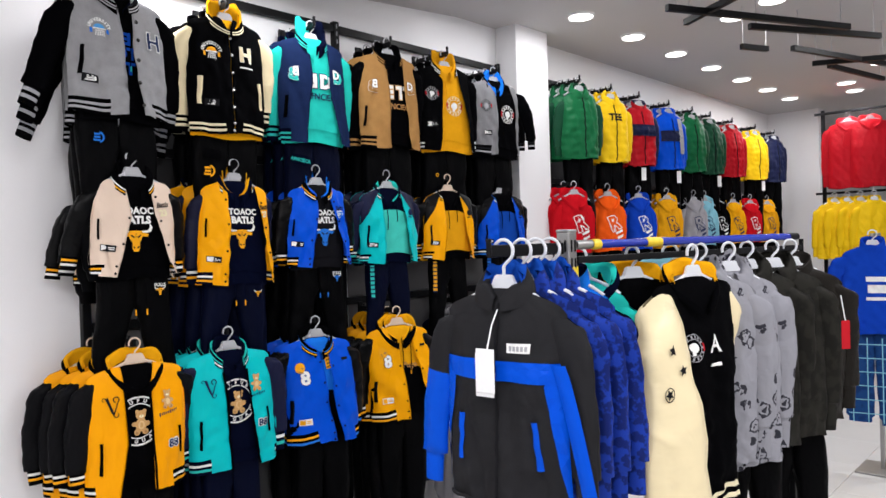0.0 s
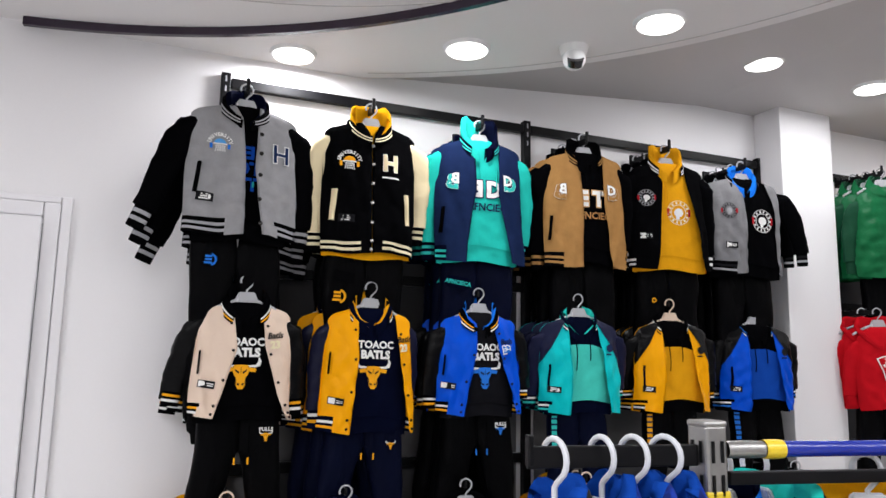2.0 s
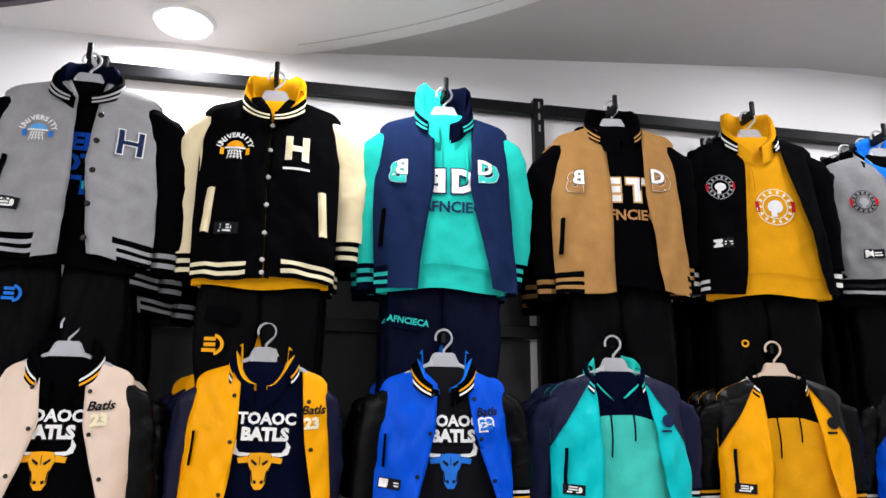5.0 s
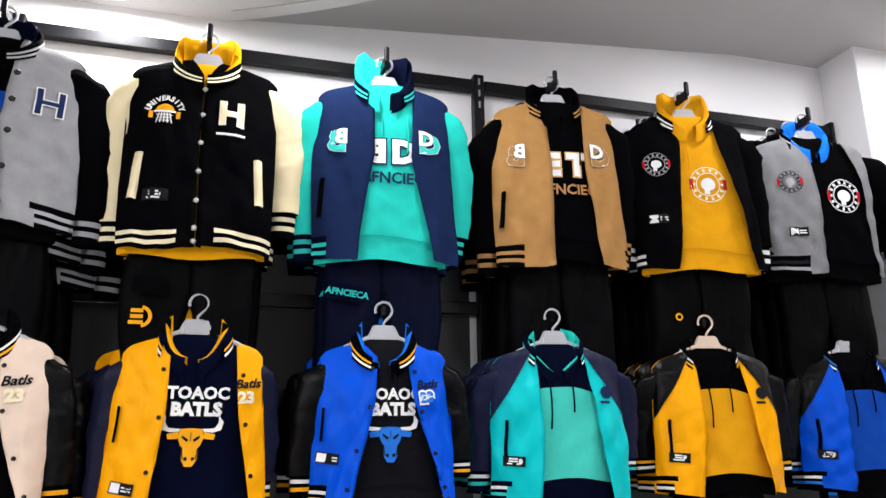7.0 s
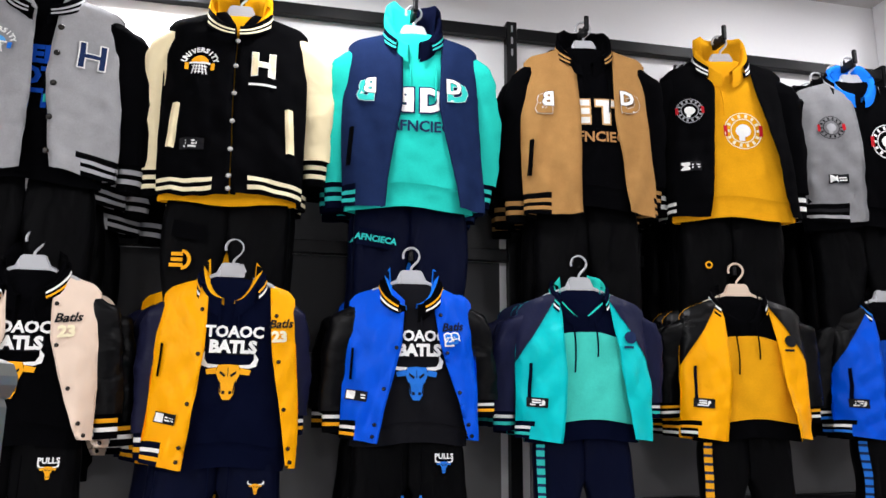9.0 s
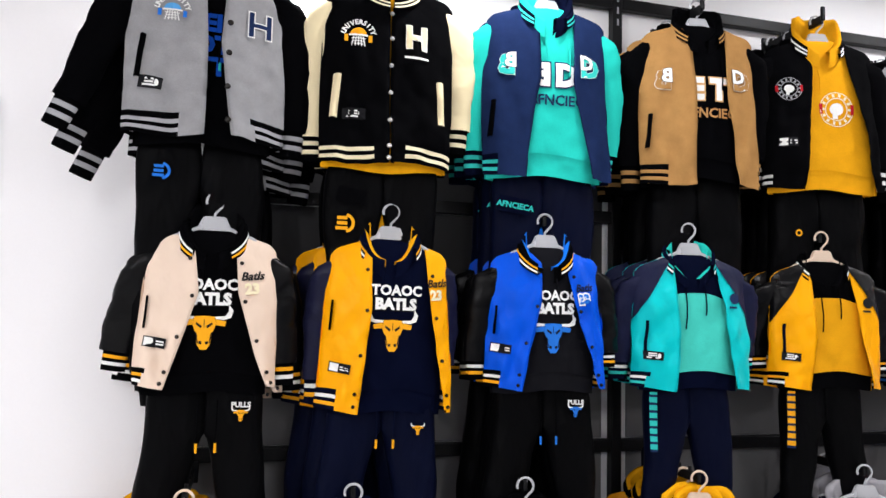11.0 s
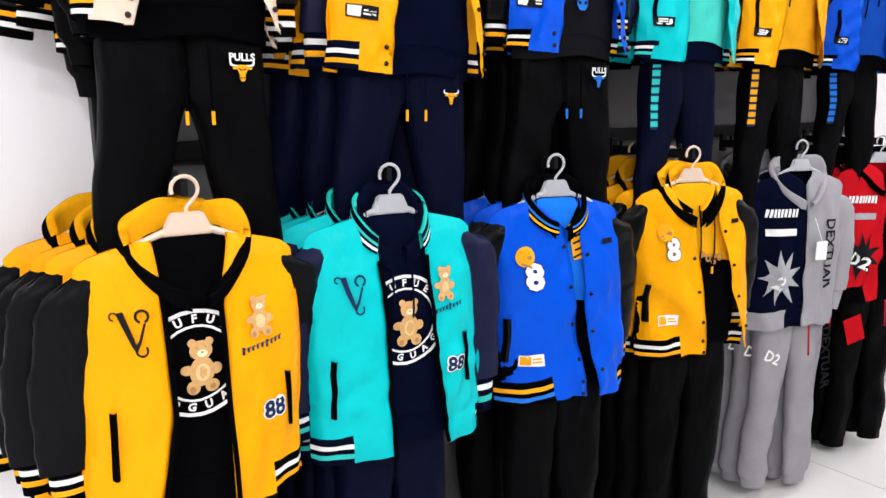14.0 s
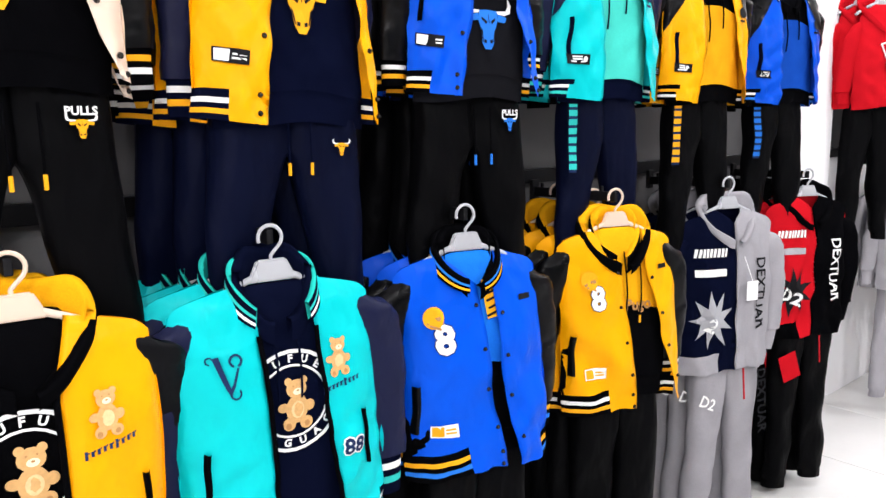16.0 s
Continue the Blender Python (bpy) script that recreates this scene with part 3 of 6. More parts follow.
# ---- garments ----
def hanger(m, mat="hang", group="plastic hangers", tall=False):
    h = root("clothes_hanger", m, {"hang": "clear grey plastic hanger hooked on a black arm", "hang_w": "white plastic hanger with a swivel hook", "hang_p": "pale peach plastic hanger hooked on a black arm"}[mat], "hanger", group)
    hr, hz = (0.029, 0.0) if tall else (0.024 if mat == "hang_w" else 0.021, -0.023)
    pts = [(hr * math.cos(a), 0, hz + hr * math.sin(a)) for a in [radians(200 - 20 * k) for k in range(13)]]
    pts += [(0.006, 0, hz - hr - 0.003), (0, 0, hz - hr - 0.010), (0, 0, -0.066)]
    tube("hook", pts, 0.0045 if mat == "hang_w" else 0.0034, M[mat], h, 8)
    bm = bmesh.new()
    vs = []
    for y in (-0.006, 0.006):
        vs.append([bm.verts.new((x, y, z)) for x, z in ((-0.026, -0.060), (0.026, -0.060), (0.044, -0.098), (-0.044, -0.098))])
    bm.faces.new(vs[0])
    bm.faces.new(vs[1][::-1])
    for k in range(4):
        bm.faces.new((vs[0][k], vs[1][k], vs[1][(k + 1) % 4], vs[0][(k + 1) % 4]))
    bmesh.ops.bevel(bm, geom=bm.edges[:], offset=0.003, segments=2, affect="EDGES")
    part("neck_plate", bm, M[mat], h)
    for sx in (-1, 1):
        tube("arm", [(sx * 0.035, 0, -0.09), (sx * 0.09, 0, -0.112), (sx * 0.125, 0, -0.135)], 0.006, M[mat], h, 8)
    return h


def jacket(m, label, w0, w1, zh, body, slv, rib, st1, st2, seed, gap=None, zt=-0.098, drop=0.040, depth=0.048, raglan=None, hem=True, puff=0.0, arms=None, neck="rib", lining=None, back=None, name="varsity_jacket", category="jacket", group="jackets on the wall arms", hem_plain=0.30, amp=0.0055, skew=0.0, r0=0.060, collar_w=0.072, cuff=True, flap=0.0, fore=None, r1=0.042):
    """gap: rows of (v, left, right) in half widths: the open front."""
    t = Torso(w0, w1, zt, drop, zh, depth, seed, puff, amp, skew)
    t.gap, t.flap = gap, flap
    j = root(name, m, label, category, group)
    v = ROWS_V
    rib_m = [M[rib], M[st1], M[st2]]

    def panel(nm, U, side, edge=None):
        V = np.repeat(v[:, None], U.shape[1], 1)
        P = t.grid(U, V, side)
        if edge is not None:

            e = P[:, -1:] if edge > 0 else P[:, :1]
            inner = e + np.array((-edge * 0.012, 0.010, 0.0))
            P = np.concatenate([P, inner], 1) if edge > 0 else np.concatenate([inner, P], 1)
            U = np.concatenate([U, U[:, -1:]], 1) if edge > 0 else np.concatenate([U[:, :1], U], 1)
            if flap:
                near = np.exp(-((U - (U[:, -1:] if edge > 0 else U[:, :1])) / 0.35) ** 2)
                P[..., 1] -= flap * near * v[:, None] ** 1.5
        nv, nu = P.shape[:2]
        uc, vc = (U[:-1, :-1] + U[1:, 1:]) / 2, np.repeat(((v[:-1] + v[1:]) / 2)[:, None], nu - 1, 1)
        band = np.zeros((nv - 1, nu - 1), bool)
        if hem:
            band[BAND_ROW:] = True
            if edge is not None:
                lim = (U[:-1, -1:] - hem_plain) if edge > 0 else (U[:-1, :1] + hem_plain)
                band &= (uc < lim) if edge > 0 else (uc > lim)
        sheet(nm, P, M[body] if side < 0 or not back else M[back], j, ~band)
        if hem:
            sheet("hem_band", P, rib_m, j, band, band_index(nv, nu))

    if gap:
        gv = [g[0] for g in gap]
        L, R = np.interp(v, gv, [g[1] for g in gap]), np.interp(v, gv, [g[2] for g in gap])
        k = np.linspace(0, 1, 14)[None]
        panel("front_panel", -1 + (L[:, None] + 1) * k, -1, 1)
        panel("front_panel", R[:, None] + (1 - R[:, None]) * k, -1, -1)
    else:
        panel("front_panel", np.repeat(np.linspace(-1, 1, 30)[None], len(v), 0), -1)
    panel("back_panel", np.repeat(np.linspace(-1, 1, 20)[None], len(v), 0), 1)
    if raglan:
        for sx in (-1, 1):
            vv = np.linspace(0, 0.42, 14)
            uu = np.stack([np.linspace(0.34 + 1.57 * q, 1.0, 8) for q in vv]) * sx
            S = t.grid(uu, np.repeat(vv[:, None], 8, 1), -1)
            S[..., 1] -= 0.004
            sheet("shoulder_panel", S, M[raglan], j)
    zs = zt - drop
    arms = arms or [None, None]
    for sx, a in zip((-1, 1), arms):
        if a == "none":
            continue
        b, c = a or ((w0 + 0.055, 0.012, zs - 0.17), (w0 + 0.035, 0.022, zh + 0.02))
        jig = np.random.RandomState(seed + (8 if sx > 0 else 9)).normal(0, 0.008, 4)
        b, c = (b[0] + jig[0], b[1] + jig[1], b[2]), (c[0] + jig[2], c[1], c[2] + jig[3])
        pull = lambda q: w0 + (q - w0) * (0.70 if q - w0 < 0.10 else 0.95)
        sleeve(j, (sx * (w0 - 0.008), 0.004, zs - 0.018), (sx * pull(b[0]), b[1] - 0.004, b[2]), (sx * pull(c[0]), c[1] + 0.004, c[2]), r0, r1, [M[raglan or slv], M[rib], M[st1], M[st2]], seed + (3 if sx > 0 else 4), cuff=cuff, fore=M[fore[sx > 0]] if fore and fore[sx > 0] else None)
    lin = M[lining or rib]
    if neck == "rib":
        half_open = 0.5 * (gap[1][2] - gap[1][1]) * w0 if gap else 0
        end = min(176, max(122, 180 - math.degrees(math.asin(min(1, half_open / (collar_w + 0.013))))))
        collar("collar", j, zt + 0.002, collar_w + 0.013, 0.040, depth * 1.10, 0.088, 0.042, [M[rib], M[st1], M[st2], lin], seed=seed, end=end, lean=0.08)
    elif neck == "hood":
        collar("hood", j, zt + 0.004, collar_w + 0.030, 0.045, depth * 1.12, 0.125, 0.046, [M[rib], M[rib], M[rib], lin], end=170, lean=-0.10, thick=0.014, seed=seed, lump=0.005)
    elif neck == "puffhood":
        collar("hood", j, zt - 0.006, collar_w + 0.010, 0.05, depth * 0.8, 0.05, 0.07, [M[body], M[body], M[body], lin], end=172, lean=0.30, thick=0.015, seed=seed, lump=0.008)
    elif neck == "stand":
        collar("collar", j, zt + 0.004, collar_w, 0.036, depth * 0.66, 0.045, 0.048, [M[body], M[body], M[body], lin], end=165, lean=0.10, seed=seed)
    return j, t


def hoodie(m, label, w0, w1, zh, body, seed, hood=None, lining=None, zt=-0.100, drop=0.042, depth=0.036, hem_mat=None, split=None, peak=0.0, hood_h=0.050, half_hood=None, name="hoodie", group="hoodies worn under the jackets"):
    t = Torso(w0, w1, zt, drop, zh, depth, seed, 0, 0.0022)
    h = root(name, m, label, "hoodie", group)
    U = np.repeat(np.linspace(-1, 1, 28)[None], len(ROWS_V), 0)
    V = np.repeat(ROWS_V[:, None], 28, 1)
    P = t.grid(U, V, -1)
    hemm = np.zeros((len(ROWS_V) - 1, 27), bool)
    hemm[BAND_ROW:] = True
    P[BAND_ROW + 1:, :, 1] += 0.004
    if split:
        top = np.zeros_like(hemm)
        top[:int(split[1] * 30)] = True
        sheet("body", P, M[body], h, ~hemm & ~top)
        sheet("yoke", P, M[split[0]], h, ~hemm & top)
    else:
        sheet("body", P, M[body], h, ~hemm)
    sheet("hem_band", P, M[hem_mat or body], h, hemm)
    sheet("back", t.grid(U, V, 1), M[body], h)
    hd = collar("hood", h, zt + 0.002, 0.067, 0.038, depth * 1.08, 0.105, hood_h * 1.15, [M[hood or body]] * 3 + [M[lining or hood or body]], end=168, lean=-0.14 if peak else -0.04, thick=0.014, seed=seed, lump=0.004, peak=peak)
    if half_hood:
        hd.data.materials.append(M[half_hood])
        for f in hd.data.polygons:
            if f.center.x > 0.012:
                f.material_index = 4
    return h, t


def cord(parent, t, x, z0, z1, mat, tip=None):
    pts = [(x + 0.004 * math.sin(20 * z), float(t.front(x, z)) - 0.007, z) for z in np.linspace(z0, z1, 9)]
    tube("drawstring", pts, 0.0022, M[mat], parent, 6)
    if tip:
        tube("drawstring_tip", [(x, pts[-1][1], z1 + 0.002), (x, pts[-1][1], z1 - 0.018)], 0.0034, M[tip], parent, 6)


def trousers(m, label, ztop, zfoot, mat, seed, w=0.118, cuff=None, spread=0.088, depth=0.036, group="trousers hung under the jackets", crotch=0.15, side=None, r1=0.042):
    """A pair of joggers that hangs from its waist: hips, two legs and ankle cuffs."""
    mat = {"black_cot": "black_jersey", "navy_cot": "navy_jersey"}.get(mat, mat)
    o = root("trousers", m, label, "trousers", group)
    f = folds(seed, 0.009, 10, 14, 70)
    rs = np.random.RandomState(seed)
    n, rows = 22, 44
    fall = ztop - zfoot
    kc = crotch / fall
    for sx in (-1, 1):
        Q = np.zeros((rows, n + 1, 3))
        sway = rs.uniform(-0.012, 0.012)
        ph = rs.uniform(0, 6.3, 5)
        for i in range(rows):
            k = i / (rows - 1)
            z = ztop - fall * k
            d = max(0.0, (k - kc) / (1 - kc))
            inner = -0.004 + (spread - r1 + 0.004) * d ** 0.62 if d else -0.004
            outer = w * (0.93 + 0.07 * min(1, k / 0.12)) * (1 - d) + (spread + r1) * d + 0.005 * math.sin(8 * k + ph[0])
            if k > 0.94:
                inner, outer = inner + 0.2 * r1, outer - 0.2 * r1
            cx, rx = (inner + outer) / 2, (outer - inner) / 2
            ry = depth * (0.80 + 0.2 * min(1, k / 0.15)) * (1 - 0.30 * d)
            power = 0.55 + 0.35 * min(1.0, d * 3)
            for j in range(n + 1):
                q = 2 * np.pi * j / n
                cq, sq = math.cos(q), math.sin(q)
                wv = 1 + (0.025 * math.sin(24 * k + 2 * math.sin(q + ph[1]) + ph[2]) + 0.04 * math.sin(3 * q + 7 * k + ph[3])) * min(1, d * 4)
                x = sx * (cx + sway * d * math.sin(3 * k) + rx * wv * math.copysign(abs(cq) ** power, cq))
                Q[i, j] = (x, ry * wv * math.copysign(abs(sq) ** (0.6 + 0.3 * min(1, d * 3)), sq) + f(x, z) * 0.6 * (0.4 + k), z + 0.008 * math.sin(5 * x + ph[4]) * d)
        part_of = np.zeros((rows - 1, n), int)
        part_of[:3] = 1
        part_of[int(rows * 0.94):] = 2
        sheet("waistband", Q, M[mat], o, part_of == 1)
        leg = sheet("leg", Q, M[mat], o, part_of == 0)
        sheet("ankle_cuff", Q, M[cuff or mat], o, part_of == 2)
        if side and side[1] == sx:
            Rb = np.zeros((24, 3, 3))
            for i in range(24):
                r = Q[4 + i // 2] * (1 - 0.5 * (i % 2)) + Q[5 + i // 2] * 0.5 * (i % 2)
                a, b = r[int(n * 0.84)], r[int(n * 0.93)]
                for jj, tt in enumerate((0, 0.5, 1)):
                    Rb[i, jj] = a * (1 - tt) + b * tt + np.array((sx * 0.003, -0.006, 0))
            idx = np.zeros((23, 2), int)
            idx[1::3, :] = 1
            sheet("side_stripe", Rb, [M[side[0]], M["print_navy"]], leg, None, idx)
    return o


class Flat:
    """A plain front, to lay prints on trousers."""

    def __init__(s, y):
        s.y0 = y

    def front(s, x, z):
        return s.y0


# ---- structure ----
def setting(ob, label, category):
    return tagged(ob, label, category, kind="structure")


X0, X1, Y0 = -2.6, 14.5, -3.4
floor = setting(box("floor", (X0, Y0, -0.08), (X1, WALL_Y + 0.15, -0.006), M["grout"]), "glossy white tiled shop floor with pale joints", "floor")
setting(box("wall_north", (0.58, WALL_Y, -0.006), (X1, WALL_Y + 0.15, 3.1), M["wall"]), "plain white painted wall behind the clothes", "wall")
setting(box("wall_north_left", (X0, WALL_Y, -0.006), (-0.42, WALL_Y + 0.15, 3.1), M["wall"]), "plain white painted wall beside the door", "wall")
setting(box("wall_north_lintel", (-0.42, WALL_Y, 2.14), (0.58, WALL_Y + 0.15, 3.1), M["wall"]), "white wall above the door", "wall")
setting(box("wall_west", (X0 - 0.15, Y0, -0.006), (X0, WALL_Y + 0.15, 3.1), M["wall"]), "plain white wall that closes the shop", "wall")
setting(box("wall_south", (X0, Y0 - 0.15, -0.006), (X1, Y0, 3.1), M["wall"]), "plain white wall that closes the shop", "wall")
setting(box("wall_east", (X1, Y0, -0.006), (X1 + 0.15, WALL_Y + 0.15, 3.1), M["wall"]), "plain white wall at the far end of the shop", "wall")
setting(box("pillar_1", (3.78, 2.70, -0.004), (4.145, WALL_Y - 0.002, 3.0), M["wall"], 0.004), "white plastered pillar between two clothes bays", "pillar")
setting(box("pillar_2", (9.1, 2.30, -0.004), (9.3, WALL_Y - 0.002, 3.0), M["wall"], 0.004), "wide white plastered pillar", "pillar")


def ceiling_sheet(name, pts, th, mat, label):
    bm = bmesh.new()
    lo = [bm.verts.new(p) for p in pts]
    hi = [bm.verts.new((x, y, z + th)) for x, y, z in pts]
    bm.faces.new(lo)
    bm.faces.new(hi[::-1])
    for k in range(len(pts)):
        bm.faces.new((lo[k], hi[k], hi[(k + 1) % len(pts)], lo[(k + 1) % len(pts)]))
    bmesh.ops.triangulate(bm, faces=[f for f in bm.faces if len(f.verts) > 4])
    return setting(part(name, bm, mat), label, "ceiling")


def rise(x):
    return 2.80 + 0.15 * min(1, max(0, (x - 1.6) / 1.8))


# main ceiling, one even grey that is darker than the soffit
ceiling_sheet("ceiling", [(1.6, Y0, 2.801), (3.4, Y0, 2.95), (X1, Y0, 2.95), (X1, WALL_Y, 2.95), (3.4, WALL_Y, 2.95), (1.6, WALL_Y, 2.801)], 0.1, M["ceil2"], "grey-white ceiling, darker than the soffit, slightly sloped near it")
# round soffit, its seam, and the dark ring round the raised middle
CX, CY, RO = 0.73, 0.80, 2.245
RX, RY, RI = 0.05, 0.67, 2.20


def circle(cx, cy, r, z, a0, a1, n):
    return [(cx + r * math.cos(radians(a0 + (a1 - a0) * k / n)), cy + r * math.sin(radians(a0 + (a1 - a0) * k / n)), z) for k in range(n + 1)]


outer = [p for p in circle(CX, CY, RO, SOFFIT_Z, -100, 180, 96) if p[1] < WALL_Y + 0.02]
first = [p for p in outer if p[0] > CX]
ceiling_sheet("ceiling_soffit", first + [(CX + math.sqrt(RO ** 2 - (WALL_Y - CY) ** 2), WALL_Y, SOFFIT_Z), (X0, WALL_Y, SOFFIT_Z), (X0, Y0, SOFFIT_Z), (first[0][0], Y0, SOFFIT_Z)], 0.30, M["ceil"], "white round-edged ceiling soffit with downlights")


def band_ring(name, cx, cy, r0, r1, z0, z1, a0, a1, n, mat, label, cat):
    P = np.array([[(cx + r * math.cos(q), cy + r * math.sin(q), z) for r, z in ((r0, z1), (r0, z0), (r1, z0), (r1, z1))] for q in [radians(a0 + (a1 - a0) * k / n) for k in range(n + 1)]])
    ob = sheet(name, P, mat, None, smooth=False)
    return setting(ob, label, cat)


band_ring("trim_ceiling_ring", RX, RY, RI - 0.02, RI, SOFFIT_Z - 0.030, SOFFIT_Z + 0.0, 20, 81, 60, M["trim_dark"], "dark violet curved trim under the soffit", "trim")
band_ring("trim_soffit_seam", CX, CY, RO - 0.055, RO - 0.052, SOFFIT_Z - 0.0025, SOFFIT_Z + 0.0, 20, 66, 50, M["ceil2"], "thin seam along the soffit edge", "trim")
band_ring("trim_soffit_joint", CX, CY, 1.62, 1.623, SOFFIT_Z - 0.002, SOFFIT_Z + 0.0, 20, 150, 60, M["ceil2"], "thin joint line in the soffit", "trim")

# door in the wall, with frame and panelled leaf
door = root("door_1", pose(0, 0, 0), "white panelled interior door, closed, in a white frame", "door", kind="structure")
yd = WALL_Y
for nm, lo, hi in (("jamb", (0.510, yd - 0.030, 0), (0.560, yd + 0.12, 2.150)), ("jamb", (-0.405, yd - 0.030, 0), (-0.355, yd + 0.12, 2.150)), ("head", (-0.354, yd - 0.030, 2.100), (0.509, yd + 0.12, 2.150))):
    box(nm, lo, hi, M["door"], 0.006, door)
for nm, lo, hi in (("architrave", (0.561, yd - 0.022, 0), (0.595, yd - 0.001, 2.175)), ("architrave", (-0.44, yd - 0.022, 0), (-0.406, yd - 0.001, 2.175)), ("architrave", (-0.405, yd - 0.022, 2.151), (0.560, yd - 0.001, 2.175))):
    box(nm, lo, hi, M["door"], 0.005, door)
leaf = box("leaf", (-0.355, yd - 0.065, 0.012), (0.509, yd - 0.022, 2.094), M["door"], 0.004, door)
for z0, z1 in ((0.16, 0.92), (1.06, 2.0)):
    for lo, hi in (((-0.19, yd - 0.078, z0), (0.39, yd - 0.064, z0 + 0.022)), ((-0.19, yd - 0.078, z1 - 0.022), (0.39, yd - 0.064, z1)), ((-0.19, yd - 0.078, z0 + 0.023), (-0.168, yd - 0.064, z1 - 0.023)), ((0.368, yd - 0.078, z0 + 0.023), (0.39, yd - 0.064, z1 - 0.023))):
        box("moulding", lo, hi, M["door"], 0.005, leaf)
tube("handle", [(0.49, yd - 0.066, 1.0), (0.49, yd - 0.11, 1.0), (0.47, yd - 0.115, 1.0), (0.38, yd - 0.115, 1.0)], 0.009, M["steel"], leaf, 10)


# downlights and the dome camera
def downlight(x, y, z):
    d = root("downlight", pose(x, y, z), "round white recessed ceiling downlight, lit", "ceiling light", "ceiling downlights")
    bm = bmesh.new()
    bmesh.ops.create_cone(bm, cap_ends=True, segments=36, radius1=0.083, radius2=0.090, depth=0.012, matrix=Matrix.Translation((0, 0, -0.006)))
    part("trim_ring", bm, M["ring"], d)
    bm = bmesh.new()
    bmesh.ops.create_cone(bm, cap_ends=True, segments=36, radius1=0.074, radius2=0.076, depth=0.004, matrix=Matrix.Translation((0, 0, -0.0145)))
    part("diffuser", bm, M["lens"], d)


for p in DOWNLIGHTS:
    downlight(*p)
cctv = root("dome_camera", pose(2.24, 2.24, SOFFIT_Z, 0, 0, -25), "white plastic dome security camera with a black lens", "camera")
bm = bmesh.new()
bmesh.ops.create_cone(bm, cap_ends=True, segments=28, radius1=0.045, radius2=0.055, depth=0.030, matrix=Matrix.Translation((0, 0, -0.015)))
part("base", bm, M["ring"], cctv, smooth=False)
bm = bmesh.new()
bmesh.ops.create_uvsphere(bm, u_segments=24, v_segments=16, radius=0.042, matrix=Matrix.Translation((0, -0.012, -0.050)))
part("ball", bm, M["ring"], cctv, smooth=True)
bm = bmesh.new()
bmesh.ops.create_cone(bm, cap_ends=True, segments=24, radius1=0.026, radius2=0.030, depth=0.03, matrix=Matrix.Translation((0, -0.035, -0.070)) @ Matrix.Rotation(radians(48), 4, "X"))
part("lens", bm, M["glass_dark"], cctv)

# wall rails, slotted uprights, and added sheets painted as the shade behind the clothes
for x in (1.075, 2.385, 3.78, 4.24, 5.6, 7.0, 8.4):
    u = root("slotted_upright", pose(x, WALL_Y - 0.018, 0.02), "black steel slotted upright on the wall", "upright", "slotted uprights")
    part("post", box_bm(0.034, 0.034, 2.69, (0, 0, 1.345), 0.003), M["metal_black"], u)
    for k in range(3):
        part("slot", box_bm(0.006, 0.002, 0.022, (0, -0.0175, 2.665 - 0.04 * k)), M["print_grey"], u)
for a, b in ((1.095, 2.366), (2.404, 3.76), (4.26, 8.9)):
    for z in (2.672, 1.955, 1.237):
        tagged(box("wall_rail", (a, WALL_Y - 0.034, z - 0.019), (b, WALL_Y - 0.006, z + 0.019), M["metal_black"], 0.003), "black steel rail across the wall", "rail", "wall rails")
    # sheets added over the white wall: painted shade, darker higher up and in bay two
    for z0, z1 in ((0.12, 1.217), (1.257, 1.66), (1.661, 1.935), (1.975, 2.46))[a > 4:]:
        setting(box("wall_shade_sheet", (a + 0.03, WALL_Y - 0.006, z0), (b - 0.02, WALL_Y - 0.0005, z1), M["shade_pale" if z0 < 1.3 and a < 4 else "panel"]), "added grey sheet on the wall, painted as shade behind the clothes", "panel")


def arm(x, z, length=0.262, group="hanging arms", stop=True):
    """A face-out arm with notches, from the rail towards the room."""
    o = root("hanging_arm", pose(x, WALL_Y - 0.035, z), "black steel hanging arm with notches on the wall rail", "hanging arm", group)
    part("bar", box_bm(0.012, length, 0.026, (0, -length / 2, -0.016), 0.002), M["metal_black"], o)
    part("bracket", box_bm(0.030, 0.012, 0.060, (0, -0.004, -0.012), 0.003), M["metal_black"], o)
    if stop:
        part("stop", box_bm(0.014, 0.010, 0.046, (0, -length - 0.003, 0.002), 0.004), M["metal_black"], o)
    for k in range(5):
        part("tooth", box_bm(0.008, 0.008, 0.014, (0, -length * (0.12 + 0.18 * k), 0.003), 0.002), M["metal_black"], o)


# ---- the suits on the main wall ----
TOPZ, MIDZ, LOWZ = 2.588, 1.917, 1.217
FRONT_Y, LOW_Y = 2.598, 2.552


def stack(objs, n, dy, seed, dx=0.0, dz=0.0):
    rs = random.Random(seed)
    for k in range(1, n + 1):
        m = pose(dx * k + rs.uniform(-0.012, 0.012), dy * k, dz * k + rs.uniform(-0.006, 0.004), 0, rs.uniform(-1.2, 1.2), rs.uniform(-4, 4))
        for o in objs:
            loc = o.matrix_world.translation
            copy_thing(o, Matrix.Translation(loc) @ m @ Matrix.Translation(-loc) @ o.matrix_world)


def suit_place(x, y, z, yaw=0.0, tilt=0.0):
    return pose(x, y, z, 0, tilt, yaw)


bpy.context.view_layer.update()
ZT = -0.082
